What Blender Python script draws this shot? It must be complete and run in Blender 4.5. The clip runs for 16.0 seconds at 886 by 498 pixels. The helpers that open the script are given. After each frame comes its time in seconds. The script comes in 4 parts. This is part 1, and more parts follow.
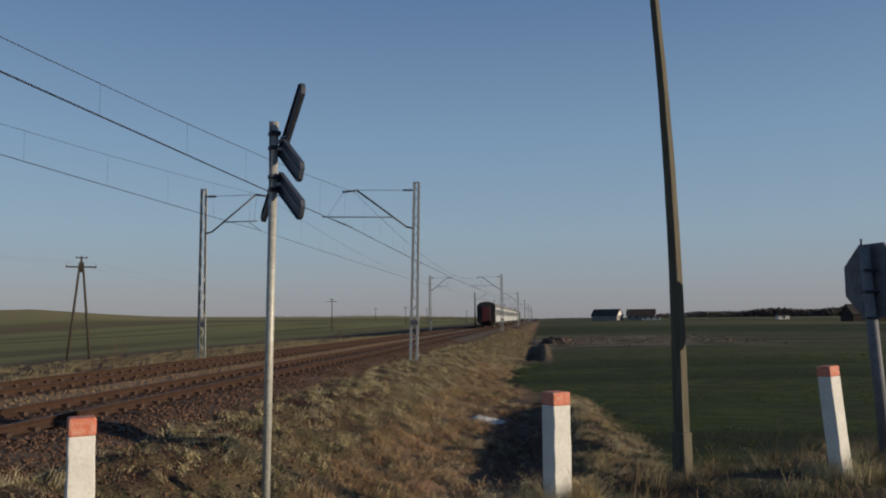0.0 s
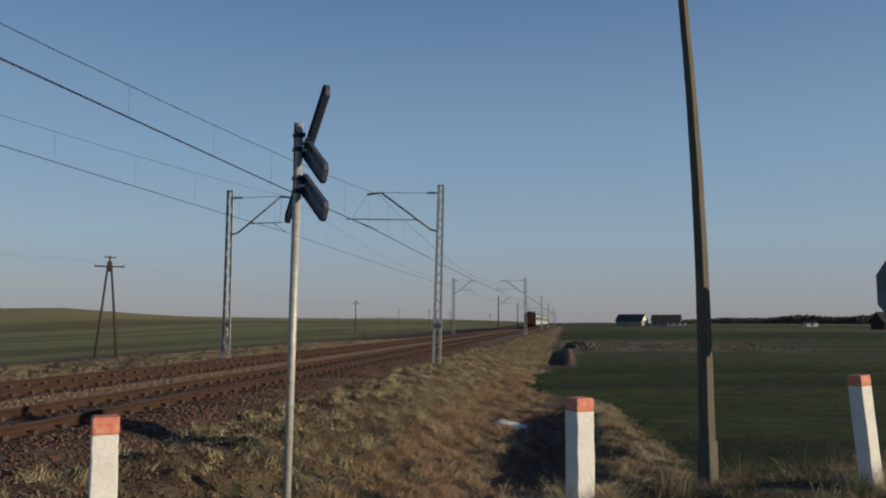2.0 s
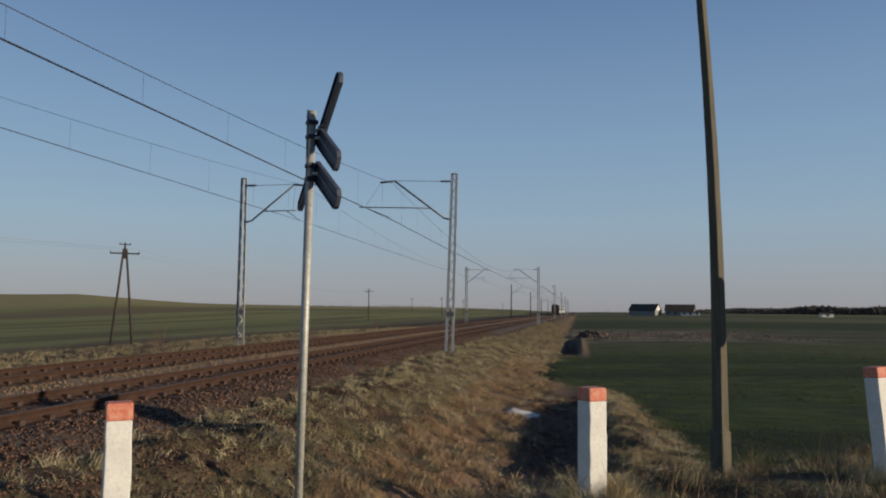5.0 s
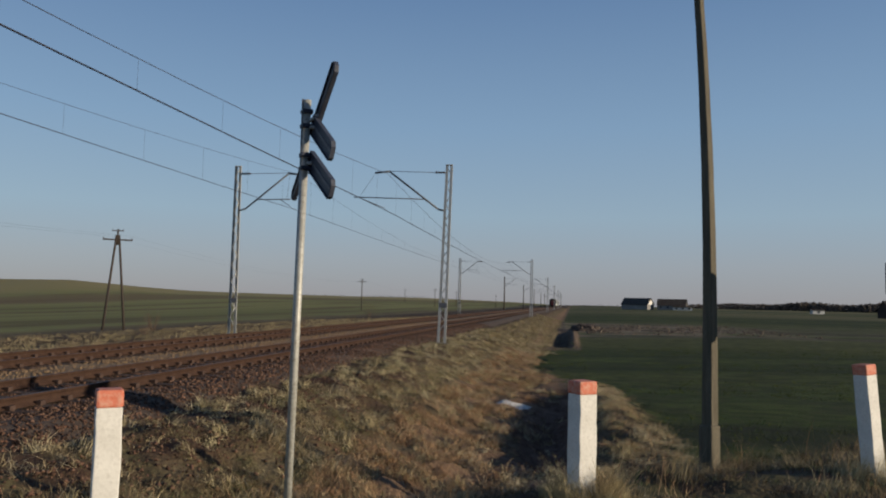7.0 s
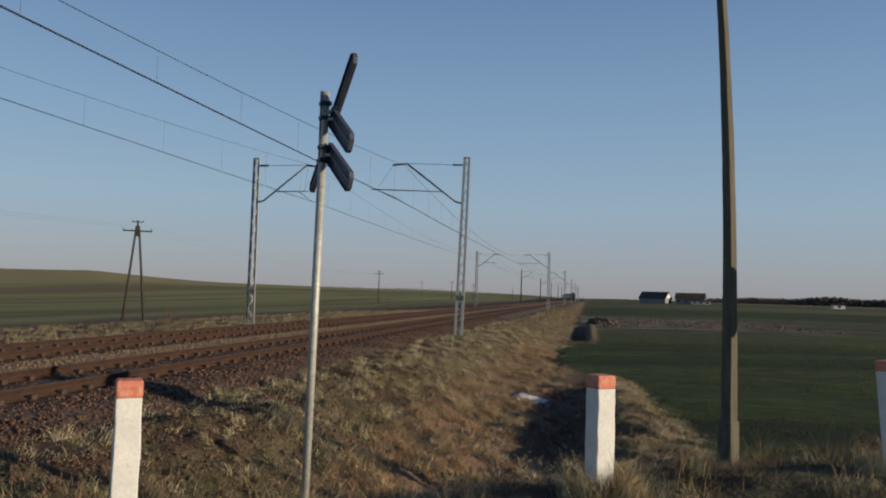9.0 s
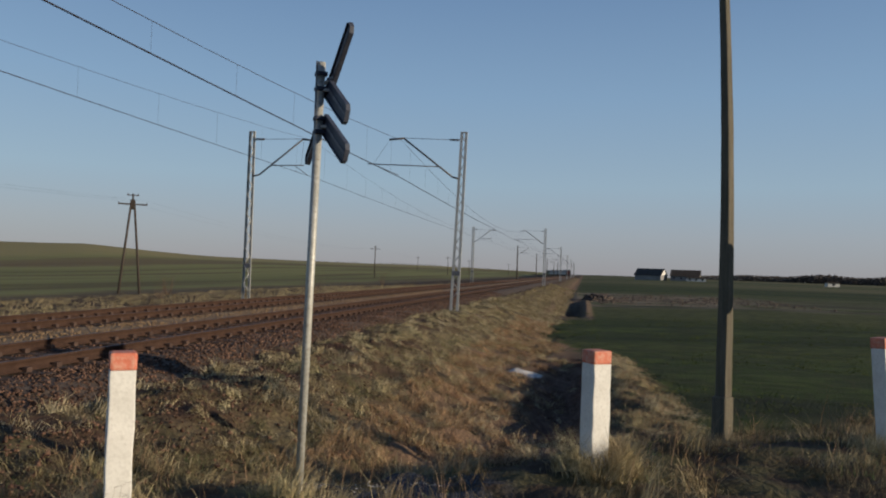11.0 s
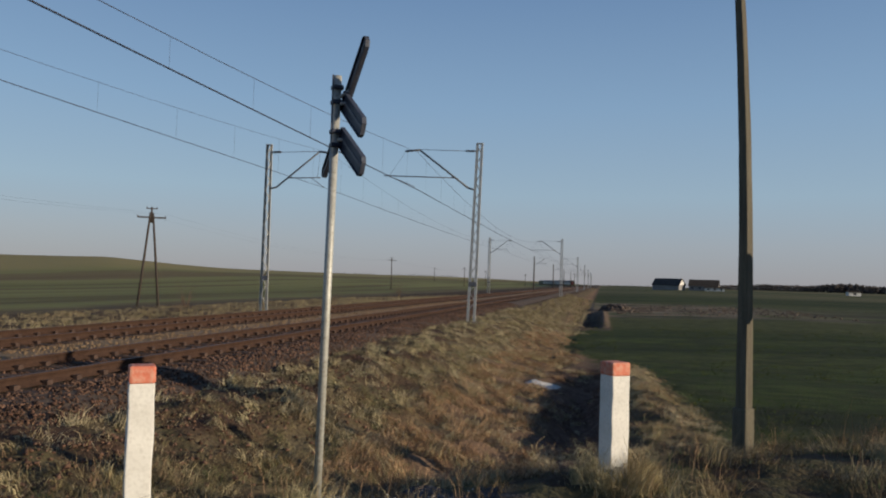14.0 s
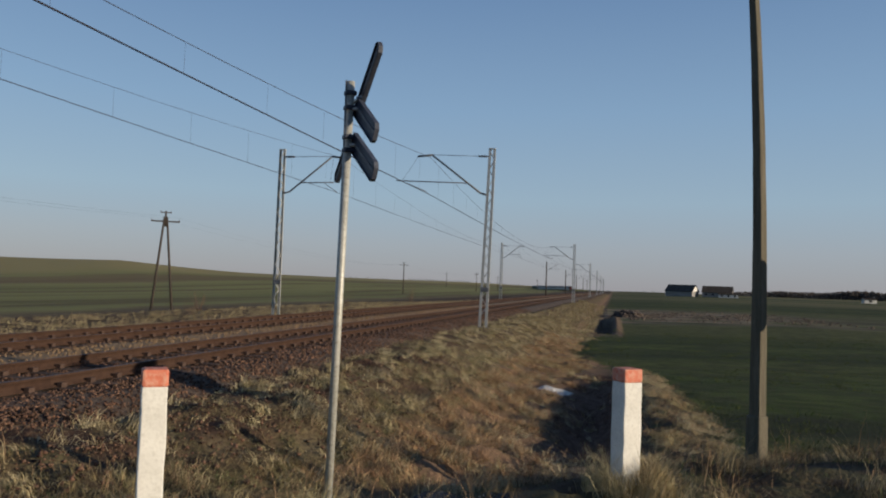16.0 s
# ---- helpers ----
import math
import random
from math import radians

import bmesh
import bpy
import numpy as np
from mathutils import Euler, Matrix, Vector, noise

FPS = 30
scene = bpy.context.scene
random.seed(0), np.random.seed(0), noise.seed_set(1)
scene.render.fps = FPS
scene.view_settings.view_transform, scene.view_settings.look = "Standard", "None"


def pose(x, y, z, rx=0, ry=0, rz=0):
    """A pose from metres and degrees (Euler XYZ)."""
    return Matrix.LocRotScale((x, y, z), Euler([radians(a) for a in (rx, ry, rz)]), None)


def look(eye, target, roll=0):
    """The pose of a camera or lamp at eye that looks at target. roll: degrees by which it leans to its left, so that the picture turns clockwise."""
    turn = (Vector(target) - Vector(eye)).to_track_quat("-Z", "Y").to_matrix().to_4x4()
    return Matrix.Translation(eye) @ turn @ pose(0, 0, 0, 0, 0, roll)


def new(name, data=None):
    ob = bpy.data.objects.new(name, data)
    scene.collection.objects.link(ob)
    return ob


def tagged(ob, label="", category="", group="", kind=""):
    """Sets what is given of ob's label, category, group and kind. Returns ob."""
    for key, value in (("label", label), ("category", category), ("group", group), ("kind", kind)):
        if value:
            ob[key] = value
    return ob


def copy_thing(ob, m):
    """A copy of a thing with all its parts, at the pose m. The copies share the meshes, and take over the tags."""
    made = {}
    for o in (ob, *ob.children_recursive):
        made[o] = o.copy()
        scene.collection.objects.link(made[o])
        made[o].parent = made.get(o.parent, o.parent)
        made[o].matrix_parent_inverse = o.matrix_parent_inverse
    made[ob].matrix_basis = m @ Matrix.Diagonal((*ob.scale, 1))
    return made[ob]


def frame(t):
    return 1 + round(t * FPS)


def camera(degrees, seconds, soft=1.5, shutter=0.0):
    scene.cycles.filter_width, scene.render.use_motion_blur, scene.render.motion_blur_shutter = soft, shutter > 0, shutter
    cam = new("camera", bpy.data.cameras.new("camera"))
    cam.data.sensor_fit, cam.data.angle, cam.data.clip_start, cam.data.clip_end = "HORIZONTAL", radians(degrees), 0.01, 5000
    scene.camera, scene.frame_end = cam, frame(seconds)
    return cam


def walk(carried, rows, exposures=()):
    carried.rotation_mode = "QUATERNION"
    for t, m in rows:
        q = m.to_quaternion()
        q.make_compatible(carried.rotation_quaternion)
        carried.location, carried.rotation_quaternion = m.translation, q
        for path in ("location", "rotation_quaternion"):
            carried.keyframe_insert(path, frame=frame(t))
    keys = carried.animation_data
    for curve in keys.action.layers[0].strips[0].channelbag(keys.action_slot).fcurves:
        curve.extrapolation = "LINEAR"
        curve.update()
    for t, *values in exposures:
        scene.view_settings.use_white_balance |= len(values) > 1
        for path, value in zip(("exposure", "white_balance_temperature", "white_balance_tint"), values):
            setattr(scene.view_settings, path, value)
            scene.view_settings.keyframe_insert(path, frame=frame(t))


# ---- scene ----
cam = camera(59.5, 16.0, soft=2.0)
PATH = [
    (0, (0.037, -0.15, 1.439), (-0.212, 1.826, 1.619), -0.6),
    (0.5, (0.03, -0.134, 1.441), (-0.229, 1.84, 1.627), -0.7),
    (1, (0.035, -0.134, 1.441), (-0.23, 1.838, 1.641), -0.4),
    (1.5, (0.034, -0.121, 1.442), (-0.256, 1.848, 1.634), 0.1),
    (2, (0.035, -0.114, 1.442), (-0.275, 1.853, 1.63), 0.1),
    (2.5, (0.034, -0.117, 1.444), (-0.285, 1.848, 1.634), 0.0),
    (3, (0.037, -0.105, 1.442), (-0.288, 1.86, 1.629), 0.1),
    (3.5, (0.032, -0.096, 1.444), (-0.295, 1.87, 1.616), 0.2),
    (4, (0.034, -0.094, 1.441), (-0.303, 1.871, 1.601), 0.2),
    (6.5, (0.034, -0.092, 1.448), (-0.299, 1.874, 1.604), 1.0),
    (7, (0.038, -0.092, 1.447), (-0.29, 1.876, 1.583), 1.3),
    (7.5, (0.038, -0.1, 1.445), (-0.304, 1.866, 1.585), 1.6),
    (8, (0.033, -0.087, 1.45), (-0.329, 1.875, 1.579), 1.4),
    (10.5, (0.02, -0.05, 1.445), (-0.352, 1.913, 1.535), 1.9),
    (11, (0.016, -0.029, 1.44), (-0.344, 1.938, 1.493), 2.0),
    (11.5, (0.024, -0.024, 1.442), (-0.342, 1.942, 1.496), 1.9),
    (12, (0.017, -0.02, 1.441), (-0.355, 1.945, 1.49), 1.8),
    (12.5, (0.013, -0.016, 1.444), (-0.376, 1.945, 1.492), 1.9),
    (13, (0.011, -0.014, 1.443), (-0.385, 1.945, 1.506), 1.8),
    (13.5, (0.013, -0.024, 1.445), (-0.385, 1.935, 1.518), 1.8),
    (14, (0.014, -0.026, 1.446), (-0.388, 1.931, 1.526), 1.7),
    (14.5, (0.014, -0.029, 1.445), (-0.394, 1.926, 1.536), 1.7),
    (15, (0.012, -0.028, 1.446), (-0.414, 1.923, 1.547), 2.0),
    (15.5, (0.013, -0.032, 1.446), (-0.413, 1.92, 1.542), 2.0),
    (16, (0.016, -0.029, 1.448), (-0.417, 1.921, 1.54), 2.0),
]
walk(cam, [(t, look(eye, target, roll)) for t, eye, target, roll in PATH],
     exposures=[(0, -0.20), (2, -0.16), (4, -0.10), (7, -0.05), (11, 0.0), (16, 0.04)])

# ---- world, sun ----
SUN_AZ, SUN_EL = 98.0, 10.5          # degrees clockwise from +y, degrees above the horizon
world = bpy.data.worlds.new("sky")
scene.world = world
world.use_nodes = True
wn = world.node_tree.nodes
sky = wn.new("ShaderNodeTexSky")
sky.sky_type = 'NISHITA'
sky.sun_disc = False
sky.sun_elevation, sky.sun_rotation = radians(SUN_EL), radians(SUN_AZ)
sky.air_density, sky.dust_density, sky.ozone_density = 1.0, 0.3, 3.0
wl = world.node_tree.links
# winter haze: a mauve-grey horizon that fades into the blue
w_co = wn.new("ShaderNodeTexCoord")
w_sep = wn.new("ShaderNodeSeparateXYZ")
wl.new(w_co.outputs["Generated"], w_sep.inputs[0])
w_ramp = wn.new("ShaderNodeValToRGB")
els = w_ramp.color_ramp.elements
els[0].position, els[0].color = 0.0, (0.308, 0.310, 0.354, 1)
els[1].position, els[1].color = 1.0, (0.04, 0.085, 0.21, 1)
for p_, c_ in ((0.05, (0.330, 0.366, 0.430, 1)), (0.11, (0.312, 0.42, 0.525, 1)), (0.22, (0.236, 0.365, 0.53, 1)), (0.40, (0.125, 0.225, 0.41, 1)), (0.55, (0.07, 0.135, 0.28, 1))):
    e_ = els.new(p_)
    e_.color = c_
wl.new(w_sep.outputs[2], w_ramp.inputs[0])
w_gain = wn.new("ShaderNodeMixRGB")
w_gain.blend_type = 'MULTIPLY'
w_gain.inputs[0].default_value = 1.0
w_gain.inputs[2].default_value = (0.13, 0.13, 0.13, 1)
wl.new(sky.outputs[0], w_gain.inputs[1])
w_mix = wn.new("ShaderNodeMixRGB")
w_mix.inputs[0].default_value = 0.85
wl.new(w_gain.outputs[0], w_mix.inputs[1])
wl.new(w_ramp.outputs[0], w_mix.inputs[2])
wl.new(w_mix.outputs[0], wn["Background"].inputs["Color"])
wn["Background"].inputs["Strength"].default_value = 1.0
sun_data = bpy.data.lights.new("sun", 'SUN')
sun_data.energy, sun_data.angle, sun_data.color = 4.9, radians(0.6), (1.0, 0.845, 0.645)
sun = new("sun", sun_data)
_a, _e = radians(SUN_AZ), radians(SUN_EL)
SUN_DIR = Vector((math.sin(_a) * math.cos(_e), math.cos(_a) * math.cos(_e), math.sin(_e)))
sun.matrix_world = look(SUN_DIR * 50, (0, 0, 0))


# ---- materials ----
def mat(name, c1, c2, rough=0.8, scale=8.0, fine=60.0, bump=0.2, metal=0.0, c3=None, stretch=(1, 1, 1), spec=0.3, island=0.0, rand=0.0):
    """Two colours mixed by coarse noise, a third one in fine specks, and fine relief."""
    m = bpy.data.materials.new(name)
    m.use_nodes = True
    nt = m.node_tree
    n, l = nt.nodes, nt.links
    b = n["Principled BSDF"]
    b.inputs["Roughness"].default_value = rough
    b.inputs["Metallic"].default_value = metal
    b.inputs["Specular IOR Level"].default_value = spec
    co = n.new("ShaderNodeTexCoord")
    mp = n.new("ShaderNodeMapping")
    mp.inputs["Scale"].default_value = stretch
    l.new(co.outputs["Object"], mp.inputs["Vector"])
    n1 = n.new("ShaderNodeTexNoise")
    n1.inputs["Scale"].default_value, n1.inputs["Detail"].default_value = scale, 5
    n2 = n.new("ShaderNodeTexNoise")
    n2.inputs["Scale"].default_value, n2.inputs["Detail"].default_value = fine, 3
    l.new(mp.outputs[0], n1.inputs["Vector"])
    l.new(mp.outputs[0], n2.inputs["Vector"])
    r1 = n.new("ShaderNodeValToRGB")
    r1.color_ramp.elements[0].position, r1.color_ramp.elements[1].position = 0.35, 0.65
    r1.color_ramp.elements[0].color, r1.color_ramp.elements[1].color = (*c1, 1), (*c2, 1)
    l.new(n1.outputs[0], r1.inputs[0])
    mx = n.new("ShaderNodeMixRGB")
    r2 = n.new("ShaderNodeValToRGB")
    r2.color_ramp.elements[0].position, r2.color_ramp.elements[1].position = 0.45, 0.75
    l.new(n2.outputs[0], r2.inputs[0])
    l.new(r2.outputs[0], mx.inputs[0])
    l.new(r1.outputs[0], mx.inputs[1])
    mx.inputs[2].default_value = (*(c3 or [0.75 * v for v in c1]), 1)
    out = mx.outputs[0]
    if island or rand:
        src = n.new("ShaderNodeNewGeometry").outputs["Random Per Island"] if island else n.new("ShaderNodeObjectInfo").outputs["Random"]
        hs = n.new("ShaderNodeHueSaturation")
        mr = n.new("ShaderNodeMapRange")
        k = island or rand
        mr.inputs[3].default_value, mr.inputs[4].default_value = 1 - k, 1 + k
        l.new(src, mr.inputs[0])
        l.new(mr.outputs[0], hs.inputs["Value"])
        l.new(out, hs.inputs["Color"])
        out = hs.outputs[0]
    l.new(out, b.inputs["Base Color"])
    if bump:
        bp = n.new("ShaderNodeBump")
        bp.inputs["Strength"].default_value, bp.inputs["Distance"].default_value = bump, 0.02
        l.new(n2.outputs[0], bp.inputs["Height"])
        l.new(bp.outputs[0], b.inputs["Normal"])
    return m


M_WHITE = mat("white_paint", (0.66, 0.635, 0.57), (0.745, 0.72, 0.65), 0.75, 5, 45, 0.08, c3=(0.60, 0.575, 0.51))
M_RED = mat("red_paint", (0.56, 0.15, 0.085), (0.66, 0.24, 0.15), 0.7, 9, 26, 0.25, c3=(0.62, 0.36, 0.26))
M_GALV = mat("galvanised_steel", (0.42, 0.42, 0.40), (0.52, 0.52, 0.49), 0.5, 6, 50, 0.1, 0.35, c3=(0.36, 0.34, 0.30))
M_PIPE = mat("painted_pipe", (0.37, 0.365, 0.325), (0.47, 0.465, 0.42), 0.5, 9, 60, 0.1, 0.25, c3=(0.28, 0.265, 0.22))
M_SIGNBACK = mat("sign_back_paint", (0.026, 0.031, 0.050), (0.042, 0.050, 0.075), 0.5, 12, 80, 0.08)
M_SIGNEDGE = mat("sign_edge_paint", (0.045, 0.050, 0.070), (0.070, 0.078, 0.10), 0.5, 12, 80, 0.08)
M_SIGNFRONT = mat("sign_front_paint", (0.55, 0.08, 0.05), (0.60, 0.10, 0.06), 0.45, 8, 50, 0.05)
M_GREYSHEET = mat("grey_sheet", (0.11, 0.115, 0.13), (0.17, 0.175, 0.19), 0.55, 6, 60, 0.1, 0.2)
M_DARKCONC = mat("dirty_concrete", (0.10, 0.085, 0.065), (0.16, 0.135, 0.10), 0.95, 5, 50, 0.3)
M_POSTGREY = mat("dull_grey_post", (0.15, 0.155, 0.165), (0.21, 0.215, 0.225), 0.7, 5, 40, 0.15)
M_POLE = mat("weathered_pole", (0.100, 0.087, 0.060), (0.155, 0.136, 0.096), 0.9, 3, 40, 0.35, c3=(0.070, 0.060, 0.042), stretch=(6, 6, 0.5))
M_OLDWOOD = mat("tarred_wood", (0.045, 0.036, 0.03), (0.08, 0.063, 0.05), 0.9, 4, 40, 0.3, stretch=(6, 6, 0.5))
M_RAIL = mat("rusty_rail", (0.034, 0.020, 0.015), (0.053, 0.031, 0.022), 0.85, 5, 60, 0.2, 0.0, c3=(0.078, 0.042, 0.027), spec=0.1)
M_RAILTOP = mat("worn_rail_head", (0.13, 0.10, 0.085), (0.20, 0.155, 0.13), 0.65, 3, 40, 0.05, 0.4)
M_SLEEPER = mat("sleeper_wood", (0.06, 0.038, 0.027), (0.10, 0.067, 0.047), 0.9, 5, 50, 0.35, stretch=(1, 5, 5), rand=0.3)
M_CHAIR = mat("rail_chair_iron", (0.055, 0.033, 0.025), (0.09, 0.055, 0.04), 0.8, 8, 60, 0.2)
M_BALLAST = mat("ballast_bed", (0.06, 0.04, 0.028), (0.12, 0.085, 0.058), 0.95, 9, 30, 0.9, c3=(0.055, 0.036, 0.026))
M_STONE = mat("ballast_stone", (0.072, 0.037, 0.024), (0.130, 0.072, 0.046), 0.95, 0.9, 30, 0.4, c3=(0.115, 0.072, 0.048), island=0.75)
def pale_between(m, pale):
    """Paler, sandier stone between the two tracks and beyond the far one."""
    nt = m.node_tree
    n, l = nt.nodes, nt.links
    b = n["Principled BSDF"]
    src = b.inputs["Base Color"].links[0].from_socket
    sep = n.new("ShaderNodeSeparateXYZ")
    l.new(n.new("ShaderNodeTexCoord").outputs["Object"], sep.inputs[0])
    up, dn = n.new("ShaderNodeMapRange"), n.new("ShaderNodeMapRange")
    for k, a, c in ((up, -9.55, -9.95), (dn, -11.6, -11.1)):
        k.inputs[1].default_value, k.inputs[2].default_value = a, c
        l.new(sep.outputs[0], k.inputs[0])
    mul = n.new("ShaderNodeMath")
    mul.operation = 'MULTIPLY'
    l.new(up.outputs[0], mul.inputs[0])
    l.new(dn.outputs[0], mul.inputs[1])
    half = n.new("ShaderNodeMath")
    half.operation = 'MULTIPLY'
    half.inputs[1].default_value = 0.75
    l.new(mul.outputs[0], half.inputs[0])
    mx = n.new("ShaderNodeMixRGB")
    l.new(half.outputs[0], mx.inputs[0])
    l.new(src, mx.inputs[1])
    mx.inputs[2].default_value = (*pale, 1)
    l.new(mx.outputs[0], b.inputs["Base Color"])


pale_between(M_BALLAST, (0.25, 0.17, 0.09))
pale_between(M_STONE, (0.28, 0.19, 0.105))
M_WIRE = mat("dull_copper_wire", (0.05, 0.045, 0.05), (0.08, 0.07, 0.075), 0.6, 3, 20, 0.0, 0.5)
M_INSUL = mat("brown_porcelain", (0.05, 0.035, 0.03), (0.08, 0.055, 0.045), 0.3, 10, 50, 0.0)
M_STEELARM = mat("grey_steel_tube", (0.07, 0.07, 0.075), (0.11, 0.11, 0.11), 0.55, 5, 40, 0.1, 0.3)
M_SNOW = mat("old_snow", (0.50, 0.49, 0.46), (0.62, 0.61, 0.58), 0.8, 8, 60, 0.5, c3=(0.40, 0.37, 0.32))
M_BRANCH = mat("dry_twigs", (0.14, 0.095, 0.065), (0.22, 0.15, 0.10), 0.9, 3, 30, 0.1, island=0.3)
M_DIRT = mat("ploughed_soil", (0.080, 0.060, 0.048), (0.130, 0.100, 0.078), 0.95, 1.2, 14, 0.8)
M_CLOD = mat("dry_clods", (0.085, 0.066, 0.050), (0.135, 0.105, 0.08), 0.95, 1.2, 14, 0.8, island=0.4)


def grass_mat(name, tan, olive, red, scale):
    m = mat(name, tan, olive, 0.85, scale, 2.2, 0.0, c3=red, island=0.38, spec=0.15)
    return m


M_GRASS = grass_mat("dry_grass", (0.41, 0.335, 0.195), (0.275, 0.235, 0.12), (0.22, 0.15, 0.083), 0.7)
M_STRAW = grass_mat("pale_straw", (0.57, 0.475, 0.29), (0.43, 0.37, 0.195), (0.32, 0.235, 0.135), 0.5)
M_RUST = grass_mat("rust_coloured_grass", (0.50, 0.33, 0.19), (0.42, 0.275, 0.145), (0.32, 0.18, 0.10), 0.6)
M_DULL = grass_mat("dull_dead_grass", (0.16, 0.12, 0.07), (0.12, 0.105, 0.05), (0.085, 0.052, 0.032), 0.8)
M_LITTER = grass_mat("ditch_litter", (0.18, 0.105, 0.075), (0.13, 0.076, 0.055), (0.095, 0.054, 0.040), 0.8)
M_OLIVE = grass_mat("faded_olive_grass", (0.27, 0.22, 0.12), (0.18, 0.165, 0.075), (0.14, 0.10, 0.058), 0.8)
M_GREEN = grass_mat("green_blades", (0.07, 0.105, 0.035), (0.10, 0.14, 0.05), (0.12, 0.12, 0.055), 0.5)
M_CROP = grass_mat("winter_crop", (0.066, 0.090, 0.017), (0.088, 0.115, 0.026), (0.10, 0.10, 0.033), 0.15)


# ---- ground shape ----
TN, TF = -8.35, -12.55                # centres of the near and the far track
GRAVEL = Vector((-1.40, 5.62))         # a bare patch at the edge of the road
POST_O, POST_D = Vector((-2.66, 4.15)), Vector((0.805, 0.593))


def bend(y):
    """How far the line swings to the left beyond its straight."""
    return np.where(y > 440, -(np.maximum(y, 440) - 440) ** 2 / 1800.0, 0.0)


def sstep(a, b, v):
    k = np.clip((v - a) / (b - a), 0, 1)
    return k * k * (3 - 2 * k)


PX = np.array([-60, -40, -26, -20, -17.5, -16, -15, -6.0, -5.4, -4.7, -3.7, -2.7, -1.9, -1.2, -0.6, 0.3, 1.3, 4.0, 12, 60])
PZ = np.array([-1.7, -1.6, -1.05, -0.76, -0.58, -0.46, -0.40, -0.38, -0.40, -0.50, -0.84, -1.14, -1.29, -1.33, -1.28, -1.13, -1.02, -1.0, -1.0, -1.0])


def ground_z(x, y):
    x, y = np.asarray(x, float), np.asarray(y, float)
    xs = x - bend(y)
    z = np.interp(xs, PX, PZ)
    # farther on, the bank runs out into the field with no bank opposite
    level = np.interp(xs, [-1.9, -1.2, 0.5, 6.0, 14.0], [-1.29, -1.31, -1.29, -1.15, -1.0])
    z = np.where(xs > -1.9, z + (level - z) * sstep(19, 28, y), z)
    # the ditch is deepest by the road, and again at its far end, with spoil on the field side
    run = sstep(12.2, 15.2, y) * (1 - sstep(17.5, 27, y))
    pit = np.exp(-((xs + 0.30) / 0.62) ** 2) * run * 0.52
    pit2 = np.exp(-((xs + 0.62) / 0.5) ** 4) * sstep(50, 52, y) * (1 - sstep(72, 80, y)) * 0.9
    mound = np.exp(-((xs - 0.85) / 0.60) ** 2) * run * 0.17
    mound2 = np.exp(-((xs - 0.25) / 0.3) ** 2) * sstep(50, 54, y) * (1 - sstep(74, 86, y)) * 0.22
    z = z - pit - pit2 + mound + mound2
    # rising fields on the left, almost level ones on the right
    hill = np.clip((-x - 40) * 0.042, 0, None)
    hill = np.where(hill > 7, 7 + 3 * (1 - np.exp(-(hill - 7) / 3)), hill)
    crest = np.interp(x / np.maximum(y, 1.0), [-1.2, -0.83, -0.70, -0.62, -0.55, -0.30, -0.18], [0, 0, 1.7, 0.3, -2.0, -1.7, 0])
    z = z + (hill + crest * sstep(2, 8, hill)) * sstep(70, 260, y)
    z = z + 1.4 * sstep(150, 900, y) * sstep(5, 60, x)
    # level verge of the road
    s = (x - POST_O.x) * -POST_D.y + (y - POST_O.y) * POST_D.x
    road = 1 - sstep(0.1, 3.6, s)
    flat = -0.13 - 0.015 * np.clip(x, 0, 5)
    road = np.where(x < -5, road * sstep(-9, -5, x), road)
    z = z * (1 - road) + flat * road
    return z


def fuzz(x, y, a=1.0, f=1.0):
    """Cheap smooth unevenness."""
    return a * (np.sin(1.7 * f * x + 0.6 * f * y) * np.sin(1.3 * f * y - 0.5 * f * x + 1.0) + 0.5 * np.sin(3.9 * f * x - 1.1 * f * y + 2) * np.sin(3.1 * f * y + 0.7 * f * x))


def uneven(x, y):
    """Hummocks and hollows of the rough ground near the line."""
    near = (np.abs(x) < 30) & (y < 140)
    return (1 - 0.85 * np.maximum(sstep(1.4, 2.4, x), sstep(-1.2, 0.2, x) * sstep(22, 27, y))) * np.where(near, fuzz(x, y, 0.045, 1.3) + fuzz(x, y, 0.042, 3.3) + fuzz(y, x, 0.029, 7.1), 0)


def surface_z(x, y):
    return ground_z(x, y) + uneven(x, y)


def mesh_np(name, verts, faces, material, smooth=False):
    me = bpy.data.meshes.new(name)
    verts, faces = np.asarray(verts, np.float32), np.asarray(faces, np.int32)
    k = faces.shape[1]
    me.vertices.add(len(verts))
    me.vertices.foreach_set("co", verts.ravel())
    me.loops.add(faces.size)
    me.loops.foreach_set("vertex_index", faces.ravel())
    me.polygons.add(len(faces))
    me.polygons.foreach_set("loop_start", np.arange(0, faces.size, k, dtype=np.int32))
    me.polygons.foreach_set("loop_total", np.full(len(faces), k, np.int32))
    if smooth:
        me.polygons.foreach_set("use_smooth", np.ones(len(faces), bool))
    me.update(calc_edges=True)
    me.validate()
    me.materials.append(material)
    return me


def grid_lines(spans):
    out = []
    for a, b, step in spans:
        out += list(np.arange(a, b, step))
    return np.array(out + [spans[-1][1]])


